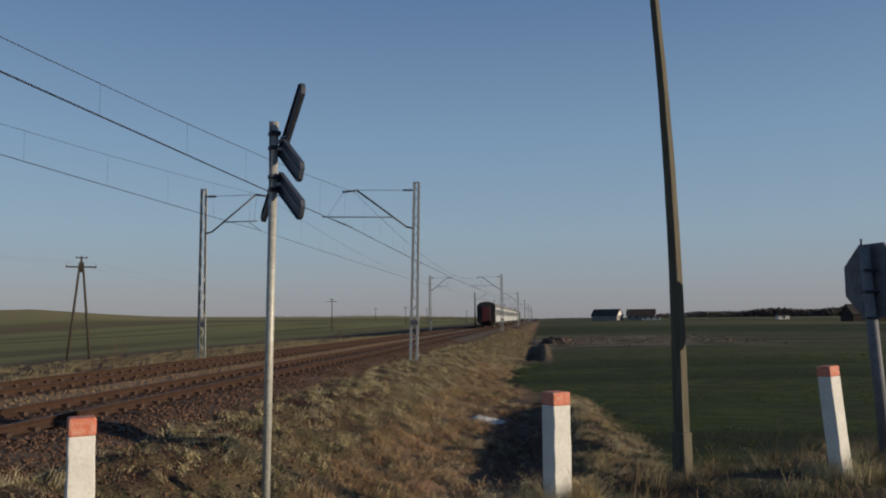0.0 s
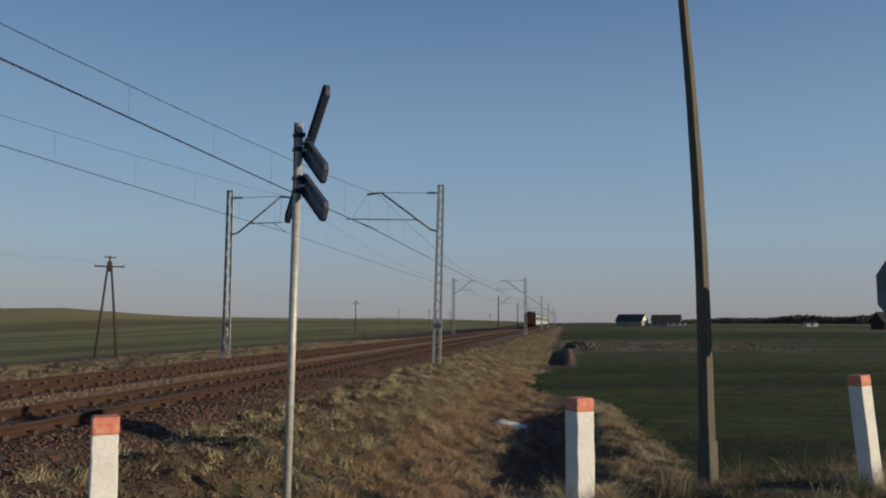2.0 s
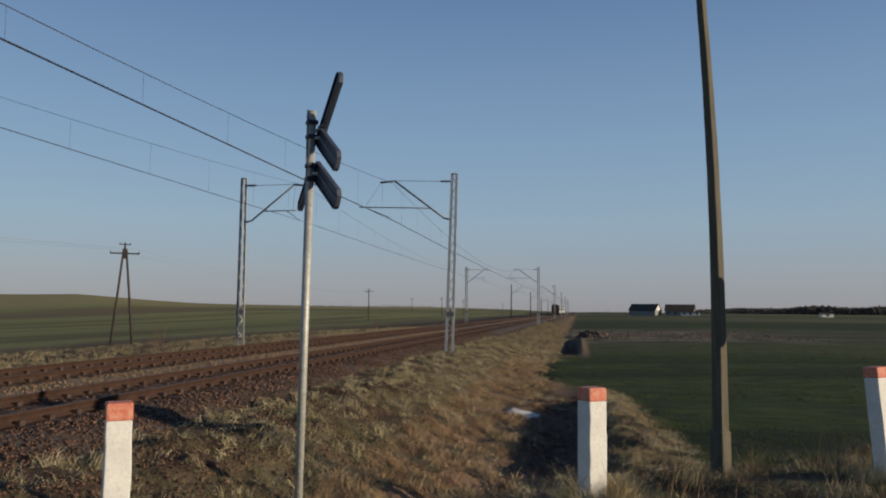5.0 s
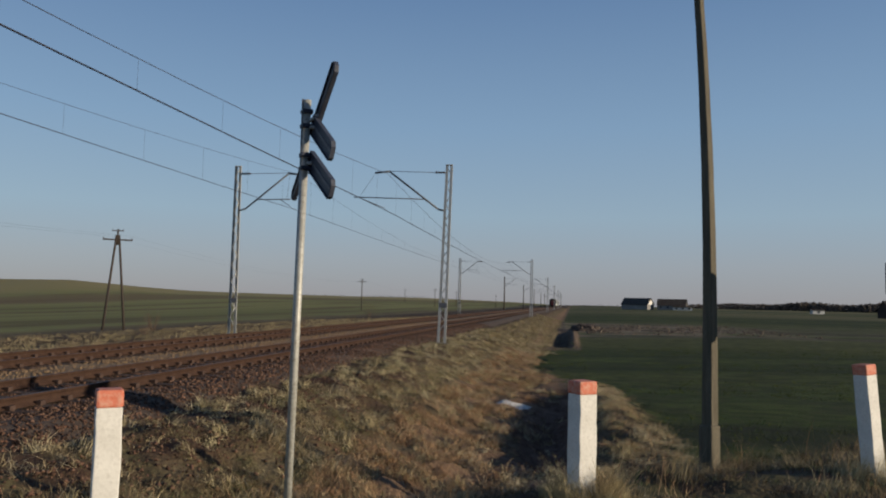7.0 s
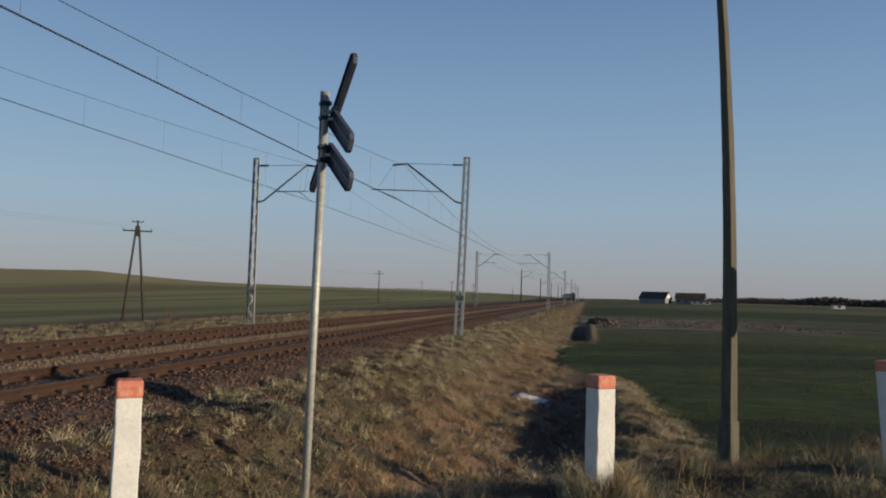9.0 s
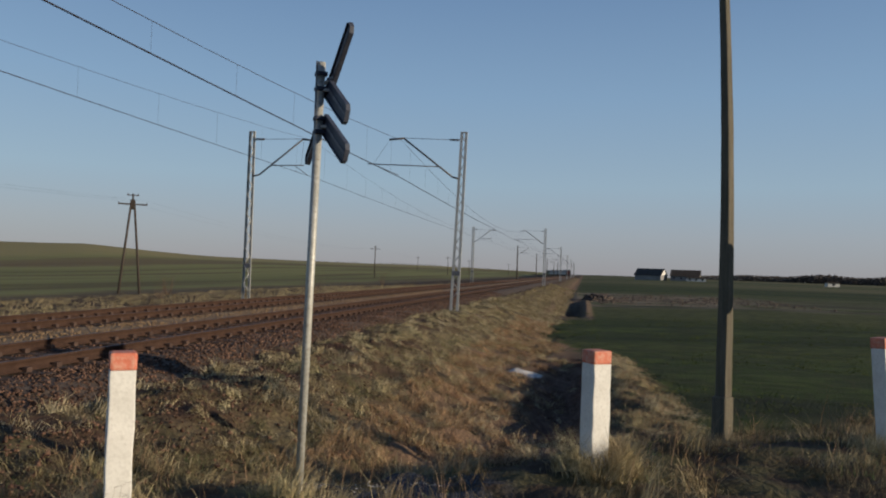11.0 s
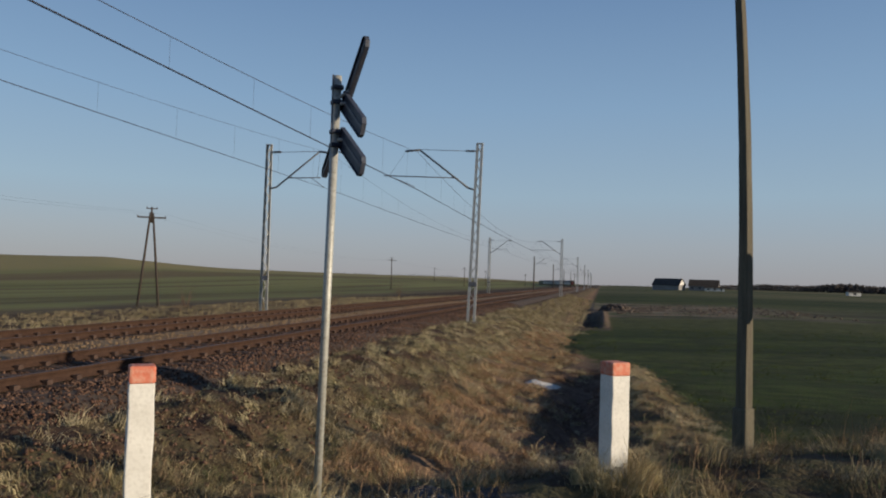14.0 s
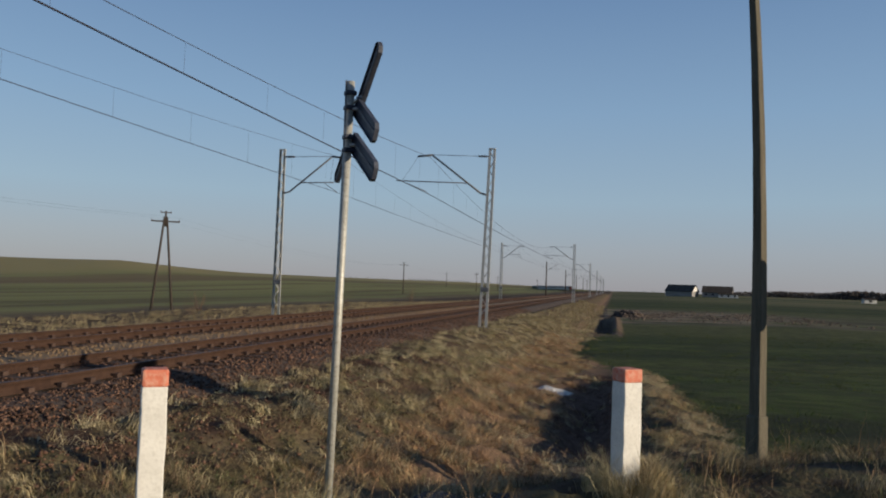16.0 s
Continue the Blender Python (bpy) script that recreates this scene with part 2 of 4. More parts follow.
def ground_material():
    m = bpy.data.materials.new("earth_and_fields")
    m.use_nodes = True
    nt = m.node_tree
    n, l = nt.nodes, nt.links
    b = n["Principled BSDF"]
    b.inputs["Roughness"].default_value, b.inputs["Specular IOR Level"].default_value = 0.95, 0.1
    co = n.new("ShaderNodeTexCoord").outputs["Object"]
    sep = n.new("ShaderNodeSeparateXYZ")
    l.new(co, sep.inputs[0])

    def noise_node(scale, detail=5, stretch=None):
        t = n.new("ShaderNodeTexNoise")
        t.inputs["Scale"].default_value, t.inputs["Detail"].default_value = scale, detail
        if stretch:
            mp = n.new("ShaderNodeMapping")
            mp.inputs["Scale"].default_value = stretch
            l.new(co, mp.inputs["Vector"])
            l.new(mp.outputs[0], t.inputs["Vector"])
        else:
            l.new(co, t.inputs["Vector"])
        return t.outputs[0]

    def math_node(op, a, c):
        t = n.new("ShaderNodeMath")
        t.operation = op
        for i, v in enumerate((a, c)):
            if isinstance(v, (int, float)):
                t.inputs[i].default_value = v
            else:
                l.new(v, t.inputs[i])
        return t.outputs[0]

    def ramp(v, a, c, lo=0.0, hi=1.0):
        t = n.new("ShaderNodeMapRange")
        t.interpolation_type = 'SMOOTHSTEP'
        l.new(v, t.inputs[0])
        for i, k in enumerate((a, c, lo, hi)):
            t.inputs[i + 1].default_value = k
        return t.outputs[0]

    def mix(f, a, c):
        t = n.new("ShaderNodeMixRGB")
        l.new(f, t.inputs[0]) if not isinstance(f, float) else None
        for i, v in ((1, a), (2, c)):
            if isinstance(v, tuple):
                t.inputs[i].default_value = (*v, 1)
            else:
                l.new(v, t.inputs[i])
        return t.outputs[0]

    wob = math_node('MULTIPLY', math_node('SUBTRACT', noise_node(0.8, 6), 0.5), 2.2)
    wob2 = math_node('MULTIPLY', math_node('SUBTRACT', noise_node(0.05, 4), 0.5), 26.0)
    x = math_node('ADD', sep.outputs[0], wob)
    y = math_node('ADD', sep.outputs[1], wob2)
    s = math_node('ADD', math_node('MULTIPLY', math_node('SUBTRACT', sep.outputs[0], POST_O.x), -POST_D.y),
                  math_node('MULTIPLY', math_node('SUBTRACT', sep.outputs[1], POST_O.y), POST_D.x))
    xf = math_node('ADD', math_node('ADD', x, math_node('SUBTRACT', ramp(sep.outputs[1], 22, 36, 0.0, 3.1), ramp(sep.outputs[1], 38, 50, 0.0, 0.6))), ramp(sep.outputs[1], 19, 13, 0.0, -0.45))
    # dry verge
    verge = mix(ramp(noise_node(0.55, 6), 0.38, 0.62), (0.165, 0.130, 0.07), (0.10, 0.068, 0.04))
    verge = mix(ramp(noise_node(3.0, 5), 0.5, 0.7), verge, (0.095, 0.088, 0.04))
    verge = mix(ramp(noise_node(22.0, 4), 0.45, 0.75), verge, (0.06, 0.04, 0.026))
    verge = mix(math_node('MULTIPLY', math_node('MULTIPLY', ramp(x, -3.6, -2.2), ramp(x, 0.4, -0.4)), ramp(noise_node(0.35, 4), 0.3, 0.5)), verge, (0.20, 0.125, 0.075))
    spill = math_node('MULTIPLY', ramp(x, -3.6, -5.0), ramp(noise_node(0.9, 5), 0.36, 0.56))
    verge = mix(spill, verge, (0.075, 0.045, 0.030))
    # browner ground by the road, darkened further for the shade lying there
    verge = mix(ramp(s, 4.6, 1.8), verge, mix(ramp(noise_node(1.6, 5), 0.42, 0.6), (0.070, 0.048, 0.032), (0.085, 0.075, 0.038)))
    # bare gravel where the verge meets the road, its shade painted in as dark grey
    along = math_node('ADD', math_node('MULTIPLY', math_node('SUBTRACT', sep.outputs[0], GRAVEL.x), POST_D.x), math_node('MULTIPLY', math_node('SUBTRACT', sep.outputs[1], GRAVEL.y), POST_D.y))
    bare = math_node('MULTIPLY', math_node('MULTIPLY', ramp(along, -0.9, -0.5), ramp(along, 0.9, 0.5)), math_node('MULTIPLY', ramp(math_node('ADD', s, math_node('MULTIPLY', wob, 0.3)), 0.95, 0.65), ramp(noise_node(4.0, 5), 0.35, 0.5)))
    bare = math_node('MULTIPLY', bare, ramp(s, -0.5, -0.1))
    verge = mix(bare, verge, mix(ramp(noise_node(60.0, 4), 0.5, 0.7), (0.055, 0.055, 0.06), (0.20, 0.20, 0.21)))
    # crops, in patches and long bands; the darkest bands are painted cast shadows
    crop = mix(ramp(noise_node(0.12, 4, (0.16, 1.0, 1.0)), 0.40, 0.60), (0.044, 0.062, 0.015), (0.075, 0.098, 0.023))
    crop = mix(ramp(noise_node(0.7, 5, (0.45, 1, 1)), 0.45, 0.62), crop, (0.045, 0.055, 0.02))
    crop = mix(ramp(noise_node(5.0, 5), 0.48, 0.72), crop, (0.065, 0.058, 0.027))
    crop = mix(ramp(noise_node(0.03, 3, (0.1, 1, 1)), 0.5, 0.6), crop, (0.095, 0.095, 0.034))
    # shadow bands across the field, put into the crop colour
    crop = mix(ramp(noise_node(0.11, 4, (0.07, 1, 1)), 0.54, 0.62), crop, (0.030, 0.034, 0.017))
    crop = mix(math_node('MULTIPLY', ramp(noise_node(2.2, 5, (0.6, 1, 1)), 0.46, 0.60), 0.6), crop, (0.030, 0.038, 0.012))
    soil = mix(ramp(noise_node(0.9, 6, (0.3, 1, 1)), 0.4, 0.65), (0.19, 0.145, 0.095), (0.27, 0.21, 0.145))
    # right side
    strip = math_node('MULTIPLY', math_node('MULTIPLY', ramp(y, 62, 74), ramp(y, 108, 126, 1, 0)), ramp(noise_node(0.09, 5, (0.25, 1.2, 1)), 0.30, 0.50))
    strip = math_node('MULTIPLY', strip, ramp(sep.outputs[0], 26, 12, 0.3, 1.0))
    strip = math_node('MULTIPLY', strip, ramp(noise_node(0.5, 6, (0.35, 1, 1)), 0.34, 0.52))
    right = mix(strip, crop, soil)
    right = mix(math_node('MULTIPLY', ramp(y, 190, 240), ramp(noise_node(0.012, 3, (0.15, 1, 1)), 0.45, 0.55)), right, (0.15, 0.13, 0.06))
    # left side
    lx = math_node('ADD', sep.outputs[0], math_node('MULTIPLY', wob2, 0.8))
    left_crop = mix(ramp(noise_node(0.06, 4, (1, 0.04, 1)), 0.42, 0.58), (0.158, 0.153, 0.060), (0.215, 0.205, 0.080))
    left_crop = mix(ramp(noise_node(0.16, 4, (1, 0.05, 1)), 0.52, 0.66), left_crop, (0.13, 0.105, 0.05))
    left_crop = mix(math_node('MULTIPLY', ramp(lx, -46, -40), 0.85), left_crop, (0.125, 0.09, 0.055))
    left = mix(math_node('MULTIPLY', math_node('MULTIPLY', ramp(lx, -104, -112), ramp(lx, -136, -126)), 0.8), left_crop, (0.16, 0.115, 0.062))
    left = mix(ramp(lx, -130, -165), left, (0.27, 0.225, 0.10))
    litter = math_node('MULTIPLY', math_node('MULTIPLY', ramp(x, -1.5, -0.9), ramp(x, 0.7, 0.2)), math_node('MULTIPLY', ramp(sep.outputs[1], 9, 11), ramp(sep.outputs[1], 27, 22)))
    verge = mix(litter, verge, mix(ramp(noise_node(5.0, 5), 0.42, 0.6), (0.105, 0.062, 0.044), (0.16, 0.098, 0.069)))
    col = mix(math_node('MULTIPLY', ramp(xf, 0.9, 1.8), ramp(s, 3.2, 5.0)), verge, right)
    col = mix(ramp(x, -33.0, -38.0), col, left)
    # bare earth of the dug hole at the ditch's end
    dug = math_node('MULTIPLY', math_node('MULTIPLY', ramp(sep.outputs[0], -1.5, -1.1), ramp(sep.outputs[0], 0.9, 0.5)), math_node('MULTIPLY', ramp(sep.outputs[1], 46, 50), ramp(sep.outputs[1], 92, 84)))
    col = mix(dug, col, mix(ramp(noise_node(3.0, 5), 0.4, 0.6), (0.085, 0.055, 0.040), (0.17, 0.125, 0.08)))
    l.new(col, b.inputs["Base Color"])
    bp = n.new("ShaderNodeBump")
    bp.inputs["Strength"].default_value, bp.inputs["Distance"].default_value = 0.8, 0.06
    l.new(noise_node(14.0, 6), bp.inputs["Height"])
    l.new(bp.outputs[0], b.inputs["Normal"])
    return m


gx = grid_lines([(-2600, -600, 200), (-600, -200, 40), (-200, -60, 10), (-60, -20, 2), (-20, -6.5, 0.7), (-6.5, 4, 0.13), (4, 14, 0.6), (14, 60, 4), (60, 300, 30), (300, 2600, 230)])
gy = grid_lines([(-600, -20, 60), (-20, 2, 2), (2, 20, 0.14), (20, 50, 0.4), (50, 130, 2), (130, 440, 10), (440, 800, 20), (800, 2800, 200)])
GX, GY = np.meshgrid(gx, gy)
GZ = surface_z(GX, GY)
gv = np.stack([GX.ravel(), GY.ravel(), GZ.ravel()], 1)
nx, ny = len(gx), len(gy)
ii = (np.arange(ny - 1)[:, None] * nx + np.arange(nx - 1)[None, :]).ravel()
ground = new("ground", mesh_np("ground", gv, np.stack([ii, ii + 1, ii + nx + 1, ii + nx], 1), ground_material(), True))
tagged(ground, "dry grassy verge, ditch and green winter fields", "ground", kind="structure")


# ---- small builders ----
def thing(name, m, label, category, group=""):
    ob = new(name)
    ob.empty_display_size = 0.1
    ob.matrix_basis = m
    return tagged(ob, label, category, group)


def part(name, bm, material, parent, label=""):
    me = bpy.data.meshes.new(name)
    bmesh.ops.recalc_face_normals(bm, faces=bm.faces)
    bm.to_mesh(me)
    bm.free()
    me.materials.append(material)
    ob = new(name, me)
    ob.parent = parent
    if label:
        ob["label"] = label
    return ob


def box(c, s, m=None, bevel=0.0, bm=None, taper=1.0):
    """A box of centre c and size s, with bevelled edges; taper narrows its top."""
    b2 = bmesh.new()
    bmesh.ops.create_cube(b2, size=1.0)
    for v in b2.verts:
        k = taper if v.co.z > 0 else 1.0
        v.co = Vector((v.co.x * s[0] * k, v.co.y * s[1] * k, v.co.z * s[2]))
    if bevel:
        bmesh.ops.bevel(b2, geom=b2.edges[:], offset=bevel, segments=2, affect='EDGES', profile=0.6)
    bmesh.ops.translate(b2, verts=b2.verts, vec=c)
    if m is not None:
        bmesh.ops.transform(b2, matrix=m, verts=b2.verts)
    return merge(bm, b2)


def merge(bm, b2):
    if bm is None:
        return b2
    tmp = bpy.data.meshes.new("tmp")
    b2.to_mesh(tmp)
    b2.free()
    bm.from_mesh(tmp)
    bpy.data.meshes.remove(tmp)
    return bm


def rod(p, q, r, r2=None, seg=10, bm=None):
    """A round rod from p to q."""
    p, q = Vector(p), Vector(q)
    b2 = bmesh.new()
    bmesh.ops.create_cone(b2, cap_ends=True, segments=seg, radius1=r, radius2=r if r2 is None else r2, depth=(q - p).length)
    rot = (q - p).to_track_quat('Z', 'Y').to_matrix().to_4x4()
    bmesh.ops.transform(b2, matrix=Matrix.Translation((p + q) / 2) @ rot, verts=b2.verts)
    for f in b2.faces:
        f.smooth = len(f.verts) == 4
    return merge(bm, b2)


def tube(pts, r, seg=5):
    """One unbroken wire through the points."""
    bm = bmesh.new()
    rings = []
    for i, p in enumerate(pts):
        d = (Vector(pts[min(i + 1, len(pts) - 1)]) - Vector(pts[max(i - 1, 0)])).normalized()
        a = d.cross(Vector((0, 0, 1))).normalized()
        b = a.cross(d)
        rings.append([bm.verts.new(Vector(p) + (a * math.cos(6.2832 * k / seg) + b * math.sin(6.2832 * k / seg)) * r) for k in range(seg)])
    for q, w in zip(rings, rings[1:]):
        for k in range(seg):
            bm.faces.new((q[k], q[(k + 1) % seg], w[(k + 1) % seg], w[k])).smooth = True
    return bm


def sz(x, y):
    return float(surface_z(x, y))


def gz(x, y):
    return float(ground_z(x, y))


# ---- railway: ballast, sleepers, rails ----
YS = np.concatenate([np.arange(-40, 60, 1.0), np.arange(60, 440, 10), np.arange(440, 960, 14)])


def sweep(name, prof, ys, material, jitter=0.0, closed=False):
    """A cross-section (x, z) drawn along the line."""
    prof = np.array(prof)
    k = len(prof)
    v = np.zeros((len(ys), k, 3))
    v[:, :, 0] = prof[None, :, 0] + bend(ys)[:, None]
    v[:, :, 1] = ys[:, None]
    v[:, :, 2] = prof[None, :, 1]
    if jitter:
        v[:, :, 2] += fuzz(v[:, :, 0], v[:, :, 1], jitter, 2.3)
        v[:, :, 0] += fuzz(v[:, :, 1], v[:, :, 0], jitter, 1.1)
    w = k if closed else k - 1
    a = np.arange(len(ys) - 1)[:, None] * k
    c = np.arange(w)[None, :]
    d = (c + 1) % k
    return mesh_np(name, v.reshape(-1, 3), np.stack([(a + c).ravel(), (a + d).ravel(), (a + k + d).ravel(), (a + k + c).ravel()], 1), material)


BED = [(-15.9, -0.62), (-15.3, -0.42), (-14.6, -0.24), (-14.1, -0.19), (-12.55, -0.20), (-11.0, -0.19), (-10.45, -0.22), (-9.9, -0.19), (-8.35, -0.20),
       (-7.0, -0.19), (-6.6, -0.22), (-6.2, -0.34), (-5.8, -0.50), (-5.3, -0.75)]
ballast = new("ballast", sweep("ballast", BED, YS, M_BALLAST, 0.02))
tagged(ballast, "rust-brown crushed stone ballast under both tracks", "ballast", kind="structure")

RAILP = [(-0.07, -0.165), (0.07, -0.165), (0.07, -0.150), (0.012, -0.13), (0.010, -0.045), (0.036, -0.032), (0.036, -0.006), (0.028, 0.0),
         (-0.028, 0.0), (-0.036, -0.006), (-0.036, -0.032), (-0.010, -0.045), (-0.012, -0.13), (-0.07, -0.150)]
YR = np.concatenate([[-40, 0, 100, 300], np.arange(440, 960, 14)])
sleeper_mesh = None
for cx, nm in ((TN, "near"), (TF, "far")):
    track = thing("railway_track", pose(0, 0, 0), "rusty steel railway track on dark wooden sleepers", "railway track", "tracks of the line")
    for s in (-0.755, 0.755):
        r = new("rail", sweep("rail", [(cx + s + px, pz) for px, pz in RAILP], YR, M_RAIL, closed=True))
        r.parent = track
        r.data.materials.append(M_RAILTOP)
        for i, p in enumerate(r.data.polygons):
            if i % len(RAILP) == 7:
                p.material_index = 1
    if sleeper_mesh is None:
        first = part("sleeper", box((0, 0, -0.245), (2.5, 0.24, 0.15), bevel=0.012), M_SLEEPER, track)
        sleeper_mesh = first.data
        bpy.data.objects.remove(first)
    far_bm = bmesh.new()
    chair_bm = bmesh.new()
    y = -6.0
    k = 0
    while y < 230:
        if y < 90:
            o = new("sleeper", sleeper_mesh)
            o.parent = track
            o.matrix_basis = pose(cx + random.uniform(-0.03, 0.03), y, random.uniform(-0.006, 0.004), 0, 0, random.uniform(-0.8, 0.8))
        else:
            bmesh.ops.create_cube(far_bm, size=1.0, matrix=Matrix.Translation((cx, y, -0.245)) @ Matrix.Diagonal((2.5, 0.24, 0.15, 1)))
        if y < 120:
            for s in (-0.755, 0.755):
                for d in (-0.105, 0.105):
                    bmesh.ops.create_cube(chair_bm, size=1.0, matrix=Matrix.Translation((cx + s + d, y, -0.135)) @ Matrix.Diagonal((0.075, 0.11, 0.07, 1)))
        y += 0.62
    tagged(part("distant_sleepers", far_bm, M_SLEEPER, track), kind="stuff")
    tagged(part("rail_chair", chair_bm, M_CHAIR, track), kind="stuff")


def scatter_stones(count, seed):
    """Crushed stones lying on the bed, as small uneven octahedra."""
    g = np.random.default_rng(seed)
    y = 5.0 + 55 * g.random(count) ** 1.7
    x = np.where(g.random(count) < 0.62, -9.6 + 4.1 * g.random(count), -15.2 + 5.6 * g.random(count))
    bx, bz = np.array([p[0] for p in BED]), np.array([p[1] for p in BED])
    spilt = g.random(count) < 0.05      # stones that rolled down on the bank
    x = np.where(spilt, -5.6 + 2.4 * g.random(count) ** 2.2, x)
    y = np.where(spilt, 5.0 + 16 * g.random(count) ** 1.5, y)
    z = np.where(x > -5.5, surface_z(x, y), np.interp(x, bx, bz))
    near_rail = np.zeros(count, bool)
    for c in (TN, TF):
        for s in (-0.755, 0.755):
            near_rail |= np.abs(x - c - s) < 0.11
    ok = ~near_rail
    x, y, z = x[ok], y[ok], z[ok]
    c = len(x)
    base = np.array([(1, 0, 0), (-1, 0, 0), (0, 1, 0), (0, -1, 0), (0, 0, 1), (0, 0, -1)], float)
    tri = np.array([(0, 2, 4), (2, 1, 4), (1, 3, 4), (3, 0, 4), (2, 0, 5), (1, 2, 5), (3, 1, 5), (0, 3, 5)])
    size = 0.013 + 0.021 * g.random(c)
    v = base[None] * (0.65 + 0.7 * g.random((c, 6, 1))) + 0.25 * g.standard_normal((c, 6, 3))
    v[:, :, 2] *= 0.8
    v = v * size[:, None, None] + np.stack([x, y, z + 0.012], 1)[:, None, :]
    f = tri[None] + (np.arange(c) * 6)[:, None, None]
    ob = new("ballast_stones", mesh_np("ballast_stones", v.reshape(-1, 3), f.reshape(-1, 3), M_STONE))
    return tagged(ob, "loose rust-brown crushed stones on the track bed", "ballast", kind="stuff")


scatter_stones(62000, 3)

# ---- overhead line ----
SPAN, Y1 = 73.0, 33.5
MR, ML = -5.35, -15.27
CONTACT, CARRY = 5.46, 7.13


def lattice_mast(x, y, side, reach, label):
    """A lattice mast with one cantilever; side -1: its arm goes to the left."""
    rot = 0 if side < 0 else 180
    t = thing("catenary_mast", pose(x, y, 0, 0, 0, rot), label, "catenary mast", "masts of the overhead line")
    h, base = 7.5, -0.36
    w0, w1 = 0.145, 0.100
    for sx in (-1, 1):
        bm = bmesh.new()
        p, q = Vector((sx * w0, 0, base)), Vector((sx * w1, 0, h))
        d = q - p
        m = Matrix.Translation((p + q) / 2) @ d.to_track_quat('Z', 'Y').to_matrix().to_4x4()
        box((0, 0, 0), (0.05, 0.012, d.length), m, 0, bm)
        box((0.0, 0.05, 0), (0.06, 0.012, d.length), m, 0, bm)
        box((0.0, -0.05, 0), (0.06, 0.012, d.length), m, 0, bm)
        box((sx * 0.027, 0, 0), (0.012, 0.11, d.length), m, 0, bm)
        part("leg", bm, M_GALV, t)
    k = 18
    for i in range(k):
        z0, z1 = base + 0.5 + (h - base - 0.6) * i / k, base + 0.5 + (h - base - 0.6) * (i + 1) / k
        ww = lambda z: w0 + (w1 - w0) * (z - base) / (h - base)
        s = 1 if i % 2 else -1
        part("brace", rod((s * ww(z0), 0.055, z0), (-s * ww(z1), 0.055, z1), 0.020, seg=5), M_GALV, t)
    part("cap", box((0, 0, h), (0.30, 0.13, 0.05), bevel=0.01), M_GALV, t)
    part("foundation", box((0, 0, -0.58), (0.6, 0.5, 0.5), bevel=0.03), M_DARKCONC, t, "dark weathered concrete block")
    part("band", box((0, 0, 1.3), (0.34, 0.13, 0.20), bevel=0.01), M_GREYSHEET, t, "small dull number board without writing")
    e = -reach
    part("strut", rod((-0.12, 0, 5.45), (-0.42, 0, 5.52), 0.04, seg=8, bm=rod((-0.42, 0, 5.52), (e + 0.25, 0, CARRY + 0.03), 0.04, seg=8)), M_STEELARM, t)
    part("strut_head", rod((e + 0.27, 0, CARRY + 0.04), (e - 0.42, 0, CARRY - 0.04), 0.045, seg=8), M_STEELARM, t)
    part("stay_rod", rod((-0.62, 0, CARRY + 0.03), (e + 0.25, 0, CARRY + 0.05), 0.012, seg=6), M_STEELARM, t)
    bm = rod((-0.15, 0, CARRY + 0.03), (-0.62, 0, CARRY + 0.03), 0.03, seg=8)
    for i in range(5):
        rod((-0.24 - 0.08 * i, 0, CARRY + 0.03), (-0.27 - 0.08 * i, 0, CARRY + 0.03), 0.065, 0.04, 10, bm)
    part("insulator", bm, M_INSUL, t, "brown ribbed insulator")
    f = (5.95 - 5.52) / (CARRY + 0.03 - 5.52)
    xs = -0.42 + (e + 0.25 + 0.42) * f
    part("registration_tube", rod((xs, 0, 5.95), (e - 1.35 if side < 0 else e + 0.15, 0, 5.97), 0.024, seg=7), M_STEELARM, t)
    part("steady_arm", rod((e - 0.95, 0, 5.9), (e + 0.1, 0, CONTACT + 0.05), 0.014, seg=6) if side < 0 else rod((e + 0.6, 0, 5.95), (e - 0.05, 0, CONTACT + 0.05), 0.014, seg=6), M_STEELARM, t)
    part("tie_wire", rod((e - 0.38, 0, CARRY - 0.03), (e - 1.1, 0, 5.97), 0.006, seg=5) if side < 0 else rod((e + 0.2, 0, CARRY), (e + 0.3, 0, 5.97), 0.006, seg=5), M_WIRE, t)
    return t


def plain_mast(x, y, reach, label):
    """A dark slender mast with an arm to the right."""
    t = thing("catenary_mast", pose(x, y, 0), label, "catenary mast", "masts of the overhead line")
    part("pole", rod((0, 0, -0.7), (0, 0, 7.6), 0.17, 0.12, 10), M_OLDWOOD, t)
    part("strut", rod((0.1, 0, 5.45), (reach - 0.2, 0, CARRY), 0.04, seg=6), M_STEELARM, t)
    part("stay_rod", rod((0.1, 0, CARRY + 0.03), (reach - 0.2, 0, CARRY + 0.05), 0.014, seg=5), M_STEELARM, t)
    part("registration_tube", rod((1.0, 0, 5.95), (reach + 0.3, 0, 5.95), 0.022, seg=5), M_STEELARM, t)
    return t


right_mast = lattice_mast(MR - 0.17, Y1, -1, MR - TN - 0.05, "grey steel lattice mast carrying the wires of a railway line")
right_mast.matrix_basis = pose(MR - 0.18, Y1, 0, 0, 1.35, 0)
left_mast = lattice_mast(ML, Y1, 1, TF - ML, "grey steel lattice mast beside the far track")
for k in (-1, 1, 2, 3, 4, 5, 6):
    yy = Y1 + SPAN * k
    bx = float(bend(np.array(yy)))
    copy_thing(right_mast, pose(MR + bx, yy, 0))
    if k < 2:
        copy_thing(left_mast, pose(ML + bx, yy, 0, 0, 0, 180))
    else:
        plain_mast(ML + bx, yy, TF - ML, "dark weathered pole mast beside the far track")


